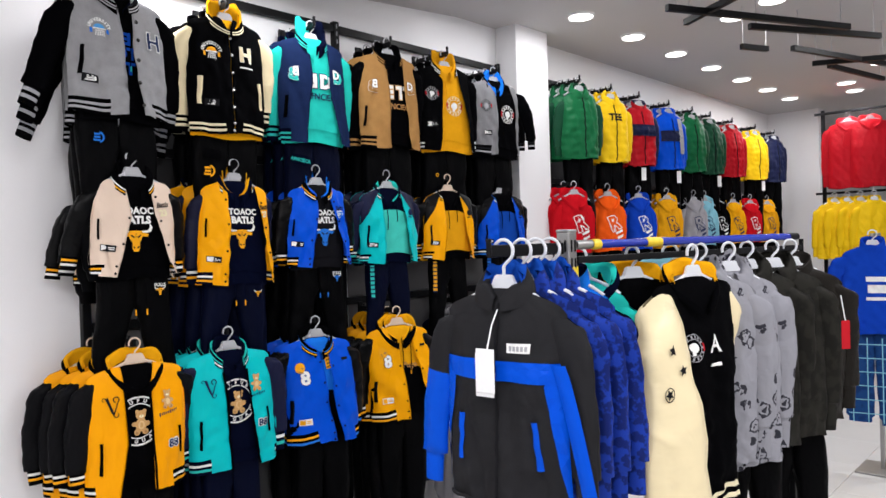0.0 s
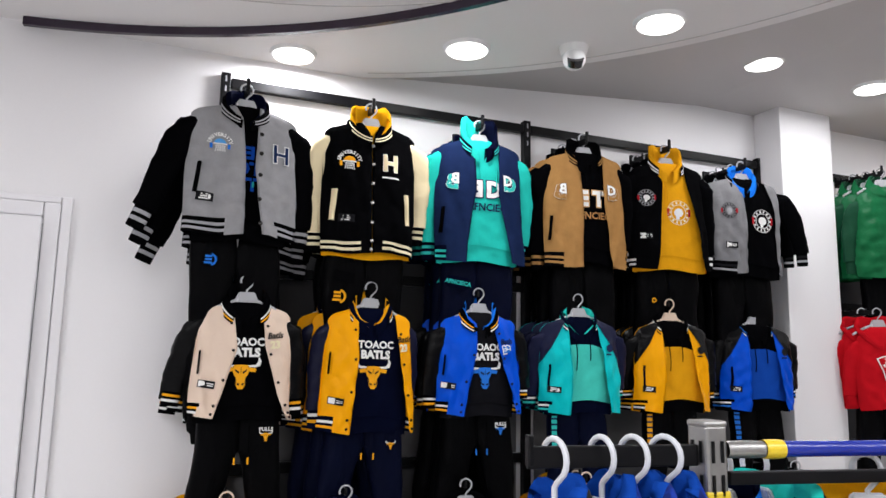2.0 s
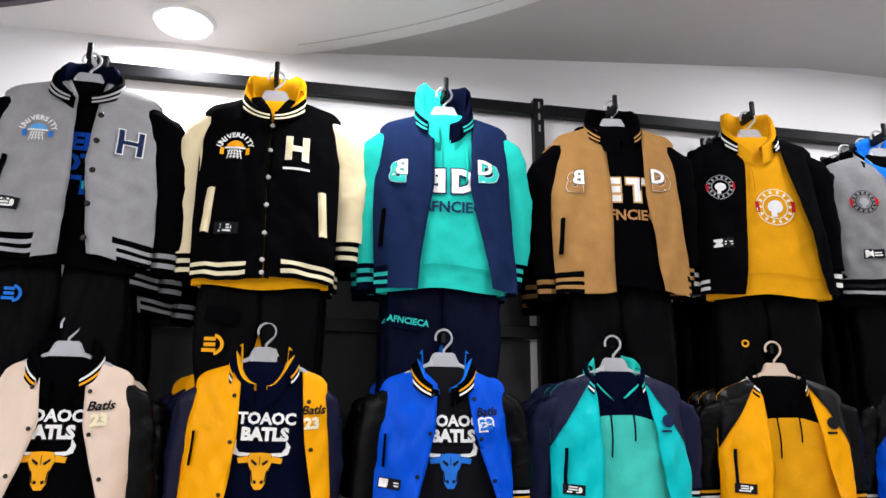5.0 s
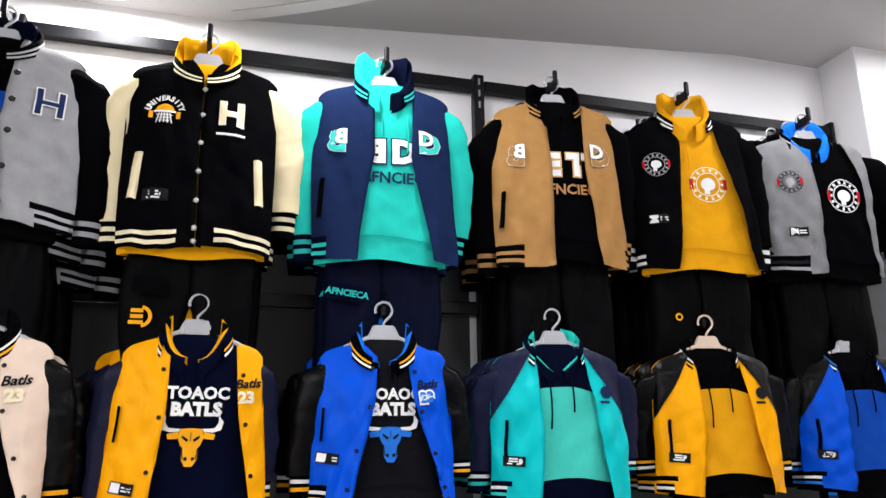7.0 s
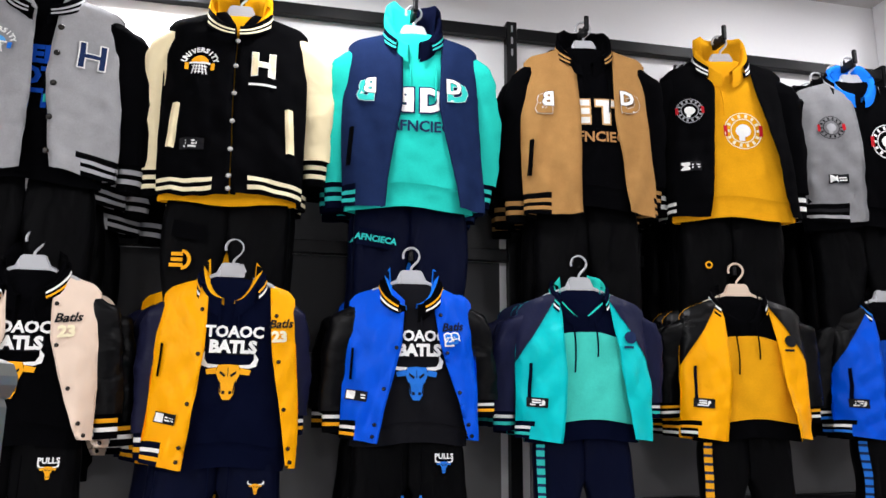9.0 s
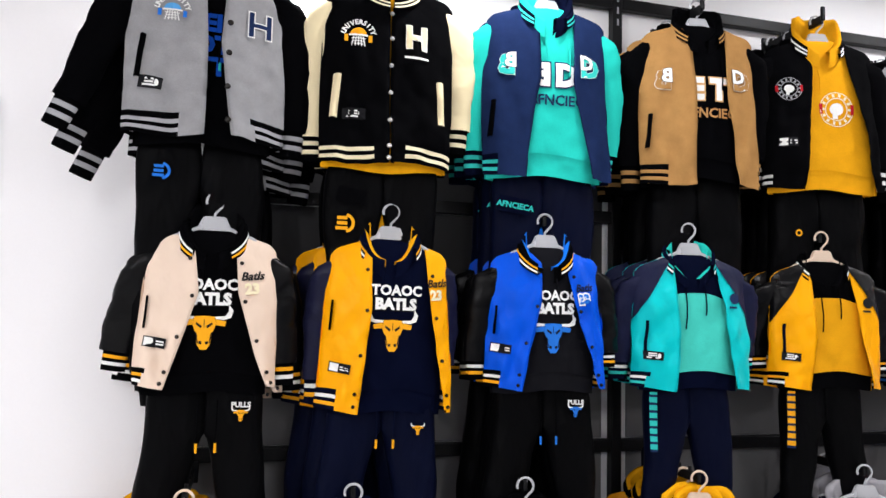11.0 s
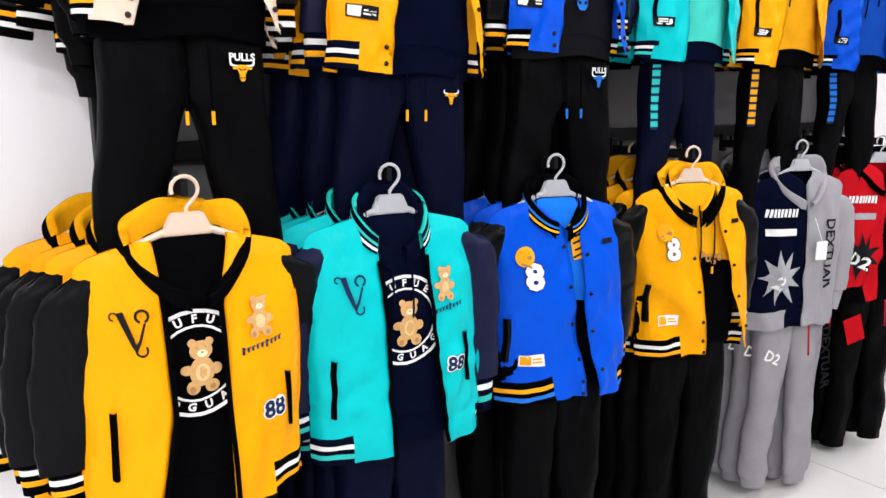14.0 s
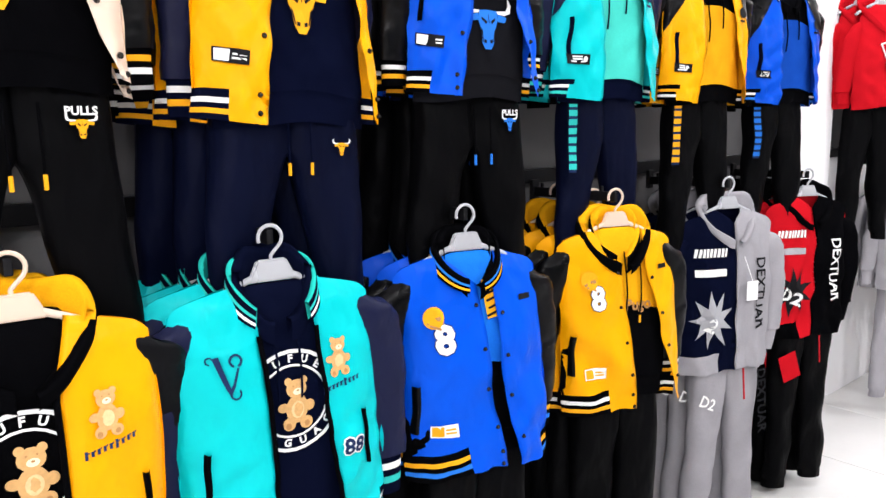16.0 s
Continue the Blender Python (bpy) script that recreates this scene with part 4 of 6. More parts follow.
# top row
mm = suit_place(1.125, FRONT_Y, TOPZ, 3)
j, t = jacket(mm, "grey wool varsity jacket with black sleeves, open over a black hoodie", 0.180, 0.190, -0.545, "grey_wool", "black_cot", "black_rib", "print_grey", "print_grey", 11, gap=[(0, -0.22, 0.26), (0.12, -0.06, 0.22), (0.5, 0.0, 0.16), (0.86, 0.02, 0.28), (1, 0.02, 0.34)], zt=ZT, arms=[((0.245, 0.01, -0.29), (0.335, -0.01, -0.525)), ((0.26, 0.02, -0.32), (0.235, 0.03, -0.56))], collar_w=0.075, flap=0.02)
word("H", 0.122, -0.255, 0.090, t, M["print_navy"], j, 0.0015, back=M["print_white"], grow=0.0030)
badge(-0.085, -0.235, 0.040, t, j, "print_blue", "print_sky")
label_patch(-0.125, -0.425, 0.055, 0.030, t, j, -6)
pocket(-0.152, -0.36, 0.105, t, j, M["black_rib"], -6)
snaps([(0.05, -0.19), (0.05, -0.26), (0.05, -0.335), (0.05, -0.42), (0.055, -0.505)], t, M["button_dark"], j, 0.0075)
h, th = hoodie(mm, "black hoodie with blue lettering", 0.150, 0.160, -0.565, "black_cot", 12, zt=ZT, lining="navy_cot")
for k, w in enumerate(("EI", "OT", "TT")):
    word(w, 0.01, -0.26 - 0.055 * k, 0.06, th, M["blue_dk"], h, 0.003)
cord(h, th, 0.03, -0.2, -0.36, "black_cot", "print_teal")
tr = trousers(mm @ pose(0, 0.03, 0), "black cargo trousers with a small blue emblem", -0.52, -1.16, "black_cot", 13, w=0.150)
half_moon(-0.09, -0.63, 0.020, Flat(-0.044), tr, "print_blue")
hg = hanger(mm)
stack([j, tr, hg], 2, 0.075, 14, 0.022, -0.045)
arm(1.125, TOPZ - 0.014)

mm = suit_place(1.580, FRONT_Y, TOPZ, -2)
j, t = jacket(mm, "black wool varsity jacket with cream leather sleeves, buttoned up", 0.172, 0.172, -0.575, "black_wool", "cream_leather", "black_rib", "print_cream", "print_cream", 21, gap=[(0, -0.20, 0.20), (0.10, -0.02, 0.05), (0.2, 0.0, 0.012), (1, 0.0, 0.012)], zt=ZT, hem_plain=0.26, arms=[((0.220, 0.025, -0.34), (0.200, 0.04, -0.57)), ((0.230, 0.025, -0.28), (0.200, 0.05, -0.50))], r0=0.064)
word("H", 0.068, -0.240, 0.086, t, M["cream_leather"], j, 0.003, back=M["print_white"], grow=0.0015)
lay("small_lettering", quads(0.068, -0.293, 0.066, 0.006, 3, 1), t, M["print_white"], j)
badge(-0.085, -0.238, 0.043, t, j, "print_gold", "print_gold")
label_patch(-0.090, -0.452, 0.058, 0.028, t, j)
pocket(-0.138, -0.405, 0.115, t, j, M["cream_leather"], -4, 0.020)
pocket(0.138, -0.405, 0.115, t, j, M["cream_leather"], 4, 0.020)
snaps([(0.002, -0.175 - 0.072 * k) for k in range(5)] + [(0.002, -0.53), (0.002, -0.56)], t, M["button_steel"], j, 0.0065)
h, th = hoodie(mm, "golden yellow hoodie under the black jacket", 0.150, 0.164, -0.592, "gold_cot", 22, zt=ZT, hood="gold_cot", hood_h=0.060, peak=0.010, depth=0.028)
tr = trousers(mm @ pose(0, 0.03, 0), "black cargo trousers with a round yellow emblem", -0.54, -1.16, "black_cot", 23, w=0.150)
half_moon(-0.10, -0.73, 0.024, Flat(-0.044), tr, "print_gold")
lay("pocket_flap", quads(-0.085, -0.66, 0.075, 0.04, 2, 2, -8), Flat(-0.046), M["black_wool"], tr, 0.006)
hg = hanger(mm)
stack([j, tr, hg], 2, 0.075, 24)
arm(1.580, TOPZ - 0.014)

for k, (x, body, hood, slv, shade, hem1, lab, hlab, ink, tmat) in enumerate(((2.030, "navy_wool", "teal_cot", "teal_cot", "print_teal", "print_teal", "navy wool varsity jacket with teal sleeves, open over a teal hoodie", "teal hoodie with white block letters", "print_navy", "navy_cot"), (2.520, "tan_wool", "black_cot", "black_cot", "tan_wool", "tan_wool", "tan wool varsity jacket with black sleeves, open over a black hoodie", "black hoodie with white block letters", "print_tan", "black_cot"))):
    mm = suit_place(x, FRONT_Y, TOPZ + 0.012 * k, -5 - 4 * k)
    rib = "navy_rib" if k == 0 else "black_rib"
    j, t = jacket(mm, lab, 0.172, 0.184, -0.575, body, slv, rib, hem1, hem1, 31 + 10 * k, gap=[(0, -0.36, 0.46), (0.12, -0.16, 0.42), (0.45, -0.14, 0.38), (0.86, -0.36 + 0.18 * k, 0.58 - 0.10 * k), (1, -0.40 + 0.22 * k, 0.62 - 0.10 * k)], zt=ZT, hem_plain=0.42, arms=[((0.222, 0.03, -0.33), (0.205, 0.04, -0.575)), ((0.222, 0.03, -0.33), (0.195, 0.05, -0.55))], flap=0.012)
    block_letter("B", -0.112, -0.258, 0.062, t, j, shade, True)
    block_letter("D", 0.105, -0.252, 0.062, t, j, shade)
    pocket(-0.160, -0.42, 0.10, t, j, M["black_rib"], -4, 0.012)
    h, th = hoodie(mm, hlab, 0.150, 0.166, -0.578 if k == 0 else -0.56, hood, 32 + 10 * k, zt=ZT, hood=hood, lining="teal_cot" if k == 0 else "black_cot", hood_h=0.070 if k == 0 else 0.050, peak=0.022 if k == 0 else 0.004, half_hood="navy_rib" if k == 0 else None)
    word("B" if k == 0 else "E", -0.022, -0.292, 0.085, th, M["print_white"], h, 0.005, mirror=(k == 0), back=M[ink])
    word("D" if k == 0 else "T", 0.048, -0.292, 0.085, th, M["print_white"], h, 0.005, back=M[ink])
    word("AFNCIEC", 0.02, -0.362, 0.040, th, M["print_navy" if k == 0 else "print_brown"], h, 0.001)
    cord(h, th, -0.012, -0.185, -0.25, hood)
    cord(h, th, 0.055, -0.185, -0.29, hood)
    tr = trousers(mm @ pose(0, 0.03, 0), "navy cargo trousers with a lettered pocket flap" if k == 0 else "plain black cotton cargo trousers", -0.54, -1.16, tmat, 33 + 10 * k, cuff=rib, w=0.148)
    if k == 0:
        lay("pocket_flap", quads(-0.090, -0.655, 0.088, 0.044, 3, 2, -8), Flat(-0.046), M["navy_rib"], tr, 0.006)
        word("AFNCIECA", -0.088, -0.657, 0.022, Flat(-0.046), M["print_teal"], tr, 0.0008, 0.008, turn=-8)
    hg = hanger(mm)
    stack([j, tr, hg], 2, 0.075, 34 + 10 * k)
    arm(x, TOPZ - 0.010)

mm = suit_place(2.955, FRONT_Y, TOPZ + 0.02, -12)
j, t = jacket(mm, "black wool varsity jacket, wide open over an ochre hoodie", 0.172, 0.185, -0.565, "black_wool", "black_cot", "black_rib", "print_white", "print_white", 51, gap=[(0, -0.36, 0.40), (0.2, -0.20, 0.45), (0.6, -0.30, 0.66), (1, -0.45, 0.80)], zt=ZT, hem_plain=0.5, flap=0.01)
fist_badge(-0.115, -0.255, 0.036, t, j, "print_grey")
label_patch(-0.125, -0.425, 0.055, 0.028, t, j, 0, "print_black", white_half=True)
h, th = hoodie(mm, "ochre yellow hoodie with a round fist emblem", 0.155, 0.175, -0.572, "ochre_cot", 52, zt=ZT, hood="ochre_cot", hood_h=0.066, peak=0.010)
fist_badge(0.035, -0.315, 0.054, th, h, "print_cream")
cord(h, th, -0.02, -0.19, -0.27, "ochre_cot")
tr = trousers(mm @ pose(0, 0.03, 0), "black trousers with a small gold star emblem", -0.54, -1.16, "black_cot", 53, w=0.150)
lay("emblem", ring(-0.08, -0.70, 0.006, 0.011, n=10), Flat(-0.044), M["print_gold"], tr, 0.004)
hg = hanger(mm)
stack([j, tr, hg], 3, 0.065, 54)
arm(2.955, TOPZ + 0.014)

mm = suit_place(3.400, FRONT_Y, TOPZ, -10)
j, t = jacket(mm, "grey wool varsity jacket, wide open over a black hoodie", 0.185, 0.190, -0.535, "grey_wool2", "black_cot", "black_rib", "print_black", "print_grey", 61, gap=[(0, -0.34, 0.55), (0.2, -0.12, 0.72), (0.6, -0.06, 0.82), (1, -0.10, 0.90)], zt=ZT, arms=[None, ((0.30, 0.0, -0.27), (0.31, 0.0, -0.48))])
fist_badge(-0.10, -0.25, 0.036, t, j, "print_black", "print_grey")
label_patch(-0.095, -0.41, 0.056, 0.028, t, j, 0, "print_black", white_half=True)
h, th = hoodie(mm, "black hoodie with a white fist emblem", 0.175, 0.185, -0.555, "black_cot", 62, zt=ZT, hood="blue_cot", hood_h=0.05)
fist_badge(0.075, -0.29, 0.054, th, h, "print_white")
tr = trousers(mm @ pose(0, 0.03, 0), "black trousers with white star emblem", -0.52, -1.16, "black_cot", 63, w=0.150)
hg = hanger(mm)
stack([j, tr, hg], 3, 0.062, 64)
arm(3.400, TOPZ - 0.014)


# middle row
def bulls(h, th, ink, k=1.0, dx=0.0):
    word("TOAOC", dx + 0.012, -0.228, 0.036, th, M["print_white"], h, 0.0014)
    word("BATLS", dx + 0.010, -0.263, 0.038, th, M["print_white"], h, 0.0022, back=M["print_black"], grow=0.003)
    bull(dx + 0.004, -0.335, 0.076, th, h, M[ink])


MID = ((1.163, "cream_satin", "black_leather", "black_rib", "print_gold", "print_white", "black_cot", "black_cot", "print_gold", "black_cot", "cream satin varsity jacket with black leather sleeves, worn open", "black hoodie with a gold horned head print", 0.150, 0.164, -0.470, [(0, -0.42, 0.42), (0.12, -0.26, 0.36), (0.4, -0.16, 0.40), (0.8, -0.42, 0.68), (1, -0.56, 0.86)], "black trousers with a gold horned emblem", [((0.205, 0.03, -0.27), (0.242, 0.06, -0.43)), ((0.205, 0.015, -0.27), (0.200, 0.02, -0.47))]),
       (1.602, "gold_satin", "navy_leather", "navy_rib", "print_white", "print_gold", "navy_cot", "gold_cot", "print_gold", "navy_cot", "golden yellow satin varsity jacket with navy sleeves, worn open", "navy hoodie with a gold horned head print", 0.150, 0.174, -0.530, [(0, -0.42, 0.60), (0.12, -0.30, 0.62), (0.4, -0.26, 0.66), (0.8, -0.36, 0.80), (1, -0.40, 0.88)], "navy trousers with gold-tipped drawstrings", [((0.188, 0.035, -0.30), (0.180, 0.04, -0.515)), ((0.165, 0.04, -0.30), (0.165, 0.04, -0.46))]),
       (2.034, "blue_satin", "black_leather", "black_rib", "print_white", "print_gold", "char_cot", "blue_cot", "print_blue", "black_cot", "bright blue satin varsity jacket with black leather sleeves, worn open", "charcoal hoodie with a blue horned head print", 0.152, 0.168, -0.475, [(0, -0.40, 0.40), (0.12, -0.10, 0.36), (0.4, -0.14, 0.42), (0.8, -0.40, 0.70), (1, -0.48, 0.82)], "black trousers with a blue horned emblem", [((0.215, 0.01, -0.28), (0.185, 0.02, -0.455)), ((0.205, 0.01, -0.28), (0.20, 0.02, -0.43))]))
for i, (x, body, slv, rib, s1, s2, hm, lining, ink, tmat, lab, hlab, w0, w1, zh, gap, tlab, arms) in enumerate(MID):
    mm = suit_place(x, FRONT_Y, MIDZ, (0, -3, -5)[i], (0, 1.0, 0)[i])
    j, t = jacket(mm, lab, w0, w1, zh, body, slv, rib, s1, s2, 71 + 10 * i, gap=gap, zt=-0.094, drop=0.036, depth=0.046, hem_plain=0.34, flap=0.022, arms=arms, r0=0.052, amp=0.0065)
    L = lambda v: np.interp(v, [g[0] for g in gap], [g[1] for g in gap])
    R = lambda v: np.interp(v, [g[0] for g in gap], [g[2] for g in gap])
    zz = lambda v: -0.10 + (zh + 0.10) * v
    snaps([(float(L(v)) * t.half(v) - 0.012, zz(v)) for v in (0.18, 0.42, 0.68, 0.90, 0.97)] + [(float(R(v)) * t.half(v) + 0.012, zz(v)) for v in (0.2, 0.45, 0.7, 0.9, 0.97)], t, M["button_dark"], j, 0.005)
    label_patch((-0.118, -0.117, -0.130)[i], zh + 0.105, 0.052, 0.024, t, j, -8, white_half=True)
    word("Batls", (0.095, 0.122, 0.100)[i], -0.205, 0.028, t, M["print_black"], j, 0.0008, shear=0.3, turn=6)
    word("23", (0.097, 0.122, 0.100)[i], -0.236, 0.034, t, M["print_cream" if i < 2 else "print_blue"], j, 0.002, turn=5, back=M["print_white"] if i == 2 else None)
    pocket(-0.143, -0.295, 0.075, t, j, M["black_rib"], -3, 0.006)
    h, th = hoodie(mm, hlab, w0 * 0.86, w0 * 0.95, -0.485 if i != 1 else -0.535, hm, 72 + 10 * i, zt=-0.094, hood=hm if i != 2 else "black_cot", lining=lining, hood_h=0.054, depth=0.034)
    bulls(h, th, ink, dx=(-0.014, 0.008, 0.010)[i])
    cord(h, th, -0.02, -0.16, -0.215, hm)
    cord(h, th, 0.022, -0.16, -0.215, hm)
    tr = trousers(mm @ pose(0, 0.02, 0), tlab, -0.43, -1.07, tmat, 73 + 10 * i, w=0.140, spread=0.126, cuff=rib, r1=0.046, side=None)
    flat = Flat(-0.042)
    if i != 1:
        word("PULLS", 0.083, -0.512, 0.017, flat, M["print_white"], tr, 0.0006, 0.006)
        bull(0.083, -0.535, 0.026, flat, tr, M[ink])
    else:
        bull(0.09, -0.575, 0.022, flat, tr, M[ink])
    for cx in (-0.015, 0.028):
        tube("drawstring", [(cx, -0.046, -0.50), (cx, -0.050, -0.60)], 0.002, M[tmat], tr, 6)
        tube("drawstring_tip", [(cx, -0.050, -0.60), (cx, -0.050, -0.622)], 0.0032, M[ink], tr, 6)
    hg = hanger(mm)
    stack([j, hg] + [tr] * (i > 0), 2, 0.075, 74 + 10 * i, (0.006, -0.045, 0)[i], (-0.022, 0, 0)[i])
    arm(x, MIDZ - 0.006, 0.235, stop=False)

MID2 = ((2.486, "teal_satin", "navy_satin", "mint_cot", "teal_cot", "navy_rib", "print_white", "print_teal", "turquoise satin jacket with navy raglan sleeves, worn open", "mint hoodie with a navy yoke", "print_teal", "navy_cot", "navy_cot"),
        (2.955, "gold_satin", "black_leather", "ochre_cot", "black_cot", "black_rib", "print_gold", "print_white", "golden yellow satin jacket with black raglan sleeves, worn open", "ochre hoodie with a black yoke", "print_gold", "black_cot", "black_cot"),
        (3.440, "cobalt_satin", "black_leather", "blue_dk", "black_cot", "black_rib", "print_white", "print_blue", "bright blue satin jacket with black raglan sleeves, worn open", "deep blue hoodie with a black yoke", "print_blue", "black_cot", "black_cot"))
for i, (x, body, slv, hm, lining, rib, s1, s2, lab, hlab, ink, yoke, tmat) in enumerate(MID2):
    mm = suit_place(x, FRONT_Y, MIDZ, -7 - 3 * i)
    j, t = jacket(mm, lab, 0.168, 0.178, -0.478, body, slv, rib, s1, s2, 101 + 10 * i, gap=[(0, -0.40, 0.40), (0.15, -0.32, 0.44), (0.6, -0.30, 0.52), (1, -0.38, 0.66)], zt=-0.094, drop=0.044, depth=0.046, raglan=slv, hem_plain=0.42, flap=0.018, r0=0.058, arms=[((0.210, 0.03, -0.28), (0.20, 0.04, -0.445)), ((0.212, 0.03, -0.28), (0.21, 0.04, -0.43))])
    label_patch(-0.128, -0.385, 0.050, 0.024, t, j, -4)
    lay("emblem", disc(0.122, -0.22, 0.018, 0.016, 12) + quads(0.115, -0.245, 0.03, 0.006, 1, 1), t, M["print_navy" if i == 0 else "print_black"], j)
    pocket(-0.142, -0.33, 0.085, t, j, M["navy_rib"], -3, 0.008)
    h, th = hoodie(mm, hlab, 0.140, 0.150, -0.480, hm, 102 + 10 * i, zt=-0.094, hood=rib, lining=lining, hem_mat=rib, split=(yoke, 0.36), hood_h=0.038, depth=0.034)
    cord(h, th, -0.028, -0.16, -0.31, tmat)
    cord(h, th, 0.03, -0.16, -0.27, tmat)
    tr = trousers(mm @ pose(0, 0.02, 0), "dark joggers with a lettered side stripe", -0.43, -1.06, tmat, 103 + 10 * i, w=0.125, cuff=rib, side=(ink, -1), spread=0.108)
    hg = hanger(mm, "hang" if i != 1 else "hang_p")
    stack([j, hg], 2, 0.075, 104 + 10 * i)
    arm(x, MIDZ - 0.006, 0.235, stop=False)

# bottom row
LOW = ((1.130, "orange_satin", "dark_satin", "black_rib", "print_white", "print_gold", "gold_cot", "hood", "amber satin zip jacket with charcoal sleeves, worn open", 0.174, 0.182, -0.565, [(0, -0.34, 0.34), (0.2, -0.30, 0.20), (0.6, -0.28, 0.20), (1, -0.46, 0.22)], "hang_p", 0.0),
       (1.520, "teal_satin", "navy_satin", "navy_rib", "print_white", "print_teal", "teal_cot", "rib", "turquoise satin zip jacket with navy sleeves, worn open", 0.180, 0.190, -0.575, [(0, -0.36, 0.42), (0.15, -0.24, 0.32), (0.6, -0.20, 0.34), (1, -0.22, 0.46)], "hang", 0.012))
for i, (x, body, slv, rib, s1, s2, lining, neck, lab, w0, w1, zh, gap, hmat, skew) in enumerate(LOW):
    mm = suit_place(x, LOW_Y, LOWZ, (-4, -6)[i])
    j, t = jacket(mm, lab, w0, w1, zh, body, slv, rib, s1, s2, 141 + 10 * i, gap=gap, zt=-0.094, drop=0.032, depth=0.052, hem_plain=0.45, neck=neck, lining=lining, flap=0.010, skew=skew, amp=0.0055, arms=[((0.235, 0.01, -0.32), (0.215, 0.01, -0.52)), ((0.250, 0.00, -0.26), (0.240, 0.01, -0.55)) if i else ((0.205, 0.05, -0.28), (0.185, 0.07, -0.52))], r0=0.066, collar_w=0.072)
    ink = M["print_black" if i == 0 else "print_navy"]
    at = lambda pts: [[(-0.102 + 0.72 * (x + 0.11), -0.238 + 0.74 * (z + 0.225)) for x, z in p] for p in pts]
    lay("script_stroke", at([[(-0.140, -0.180), (-0.126, -0.178), (-0.108, -0.240), (-0.102, -0.264), (-0.114, -0.254)]]), t, ink, j, 0.006)
    lay("script_stroke", at([[(-0.112, -0.258), (-0.100, -0.240), (-0.088, -0.205), (-0.083, -0.205), (-0.096, -0.246), (-0.106, -0.264)]]), t, ink, j, 0.0064)
    lay("flourish", at(ring(-0.090, -0.190, 0.010, 0.0155, -70, 250, 16)), t, ink, j, 0.006)
    lay("flourish", at(ring(-0.096, -0.262, 0.009, 0.0135, 170, 400, 16)), t, ink, j, 0.006)
    lay("flourish", at(ring(-0.145, -0.186, 0.006, 0.0095, 20, 270, 10)), t, ink, j, 0.006)
    bear(0.098, -0.242, 0.064, t, j)
    lay("small_lettering", [q for k in range(9) for q in quads(0.064 + 0.0085 * k, -0.294 + 0.0012 * k, 0.0042, 0.008 if k not in (0, 5) else 0.013, 1, 1)] + [q for k in range(9) for q in quads(0.066 + 0.0085 * k, -0.291 + 0.0012 * k, 0.005, 0.0022, 1, 1, 30)], t, M["print_navy"], j)
    word("88", 0.115, -0.408, 0.042, t, M["print_navy"], j, 0.0012, back=M["print_white"], grow=0.0026)
    pocket(-0.142, -0.42, 0.115, t, j, M["black_rib"], -2, 0.011)
    pocket(0.148, -0.40, 0.105, t, j, M["black_rib"], 3, 0.011)
    for g in (1, 2):
        pts = [(float(np.interp(v, [q[0] for q in gap], [q[g] for q in gap])) * float(t.half(v)) + skew * v, 0, -0.115 + (zh + 0.115) * v) for v in np.linspace(0.14, 1.0, 24)]
        tube("zip", [(p[0], float(t.front(p[0], p[2])) - 0.004, p[2]) for k, p in enumerate(pts)], 0.0045, M["black_rib"], j, 6)
    h, th = hoodie(mm, "black shirt with a round bear emblem" if i == 0 else "navy hoodie with a round bear emblem", w0 * 0.85, w0 * 0.92, -0.56, "black_cot" if i == 0 else "navy_cot", 142 + 10 * i, zt=-0.100, hood="black_cot" if i == 0 else "navy_cot", lining="navy_cot" if i else "black_cot", depth=0.038, hood_h=0.012 if i == 0 else 0.05)
    ex = (-0.008, 0.010)[i]
    lay("emblem_ring", ring(ex, -0.305, 0.0845, 0.091), th, M["print_white"], h, 0.005)
    lay("emblem_ring", ring(ex, -0.305, 0.061, 0.065), th, M["print_white"], h, 0.005)
    arc_word("MEUFUEM", ex, -0.305, 0.0745, 0.019, th, M["print_white"], h, 160, 20)
    arc_word("ADGUAG", ex, -0.305, 0.0745, 0.019, th, M["print_white"], h, 205, 335, True)
    bear(ex + 0.006, -0.312, 0.086, th, h)
    if i:
        cord(h, th, -0.018, -0.16, -0.30, "navy_cot")
        cord(h, th, 0.024, -0.16, -0.30, "navy_cot")
    tr = trousers(mm @ pose(0, 0.015, 0), "plain black cotton trousers under the jacket" if i == 0 else "plain dark navy cotton trousers under the jacket", -0.50, -1.19, "black_cot" if i == 0 else "navy_cot", 143 + 10 * i, w=0.125, spread=0.09, r1=0.048)
    hg = hanger(mm, hmat)
    stack([j, tr, hg], 3, 0.066, 144 + 10 * i, (-0.024, -0.014)[i])
    arm(x, LOWZ - 0.006, 0.285, stop=False)

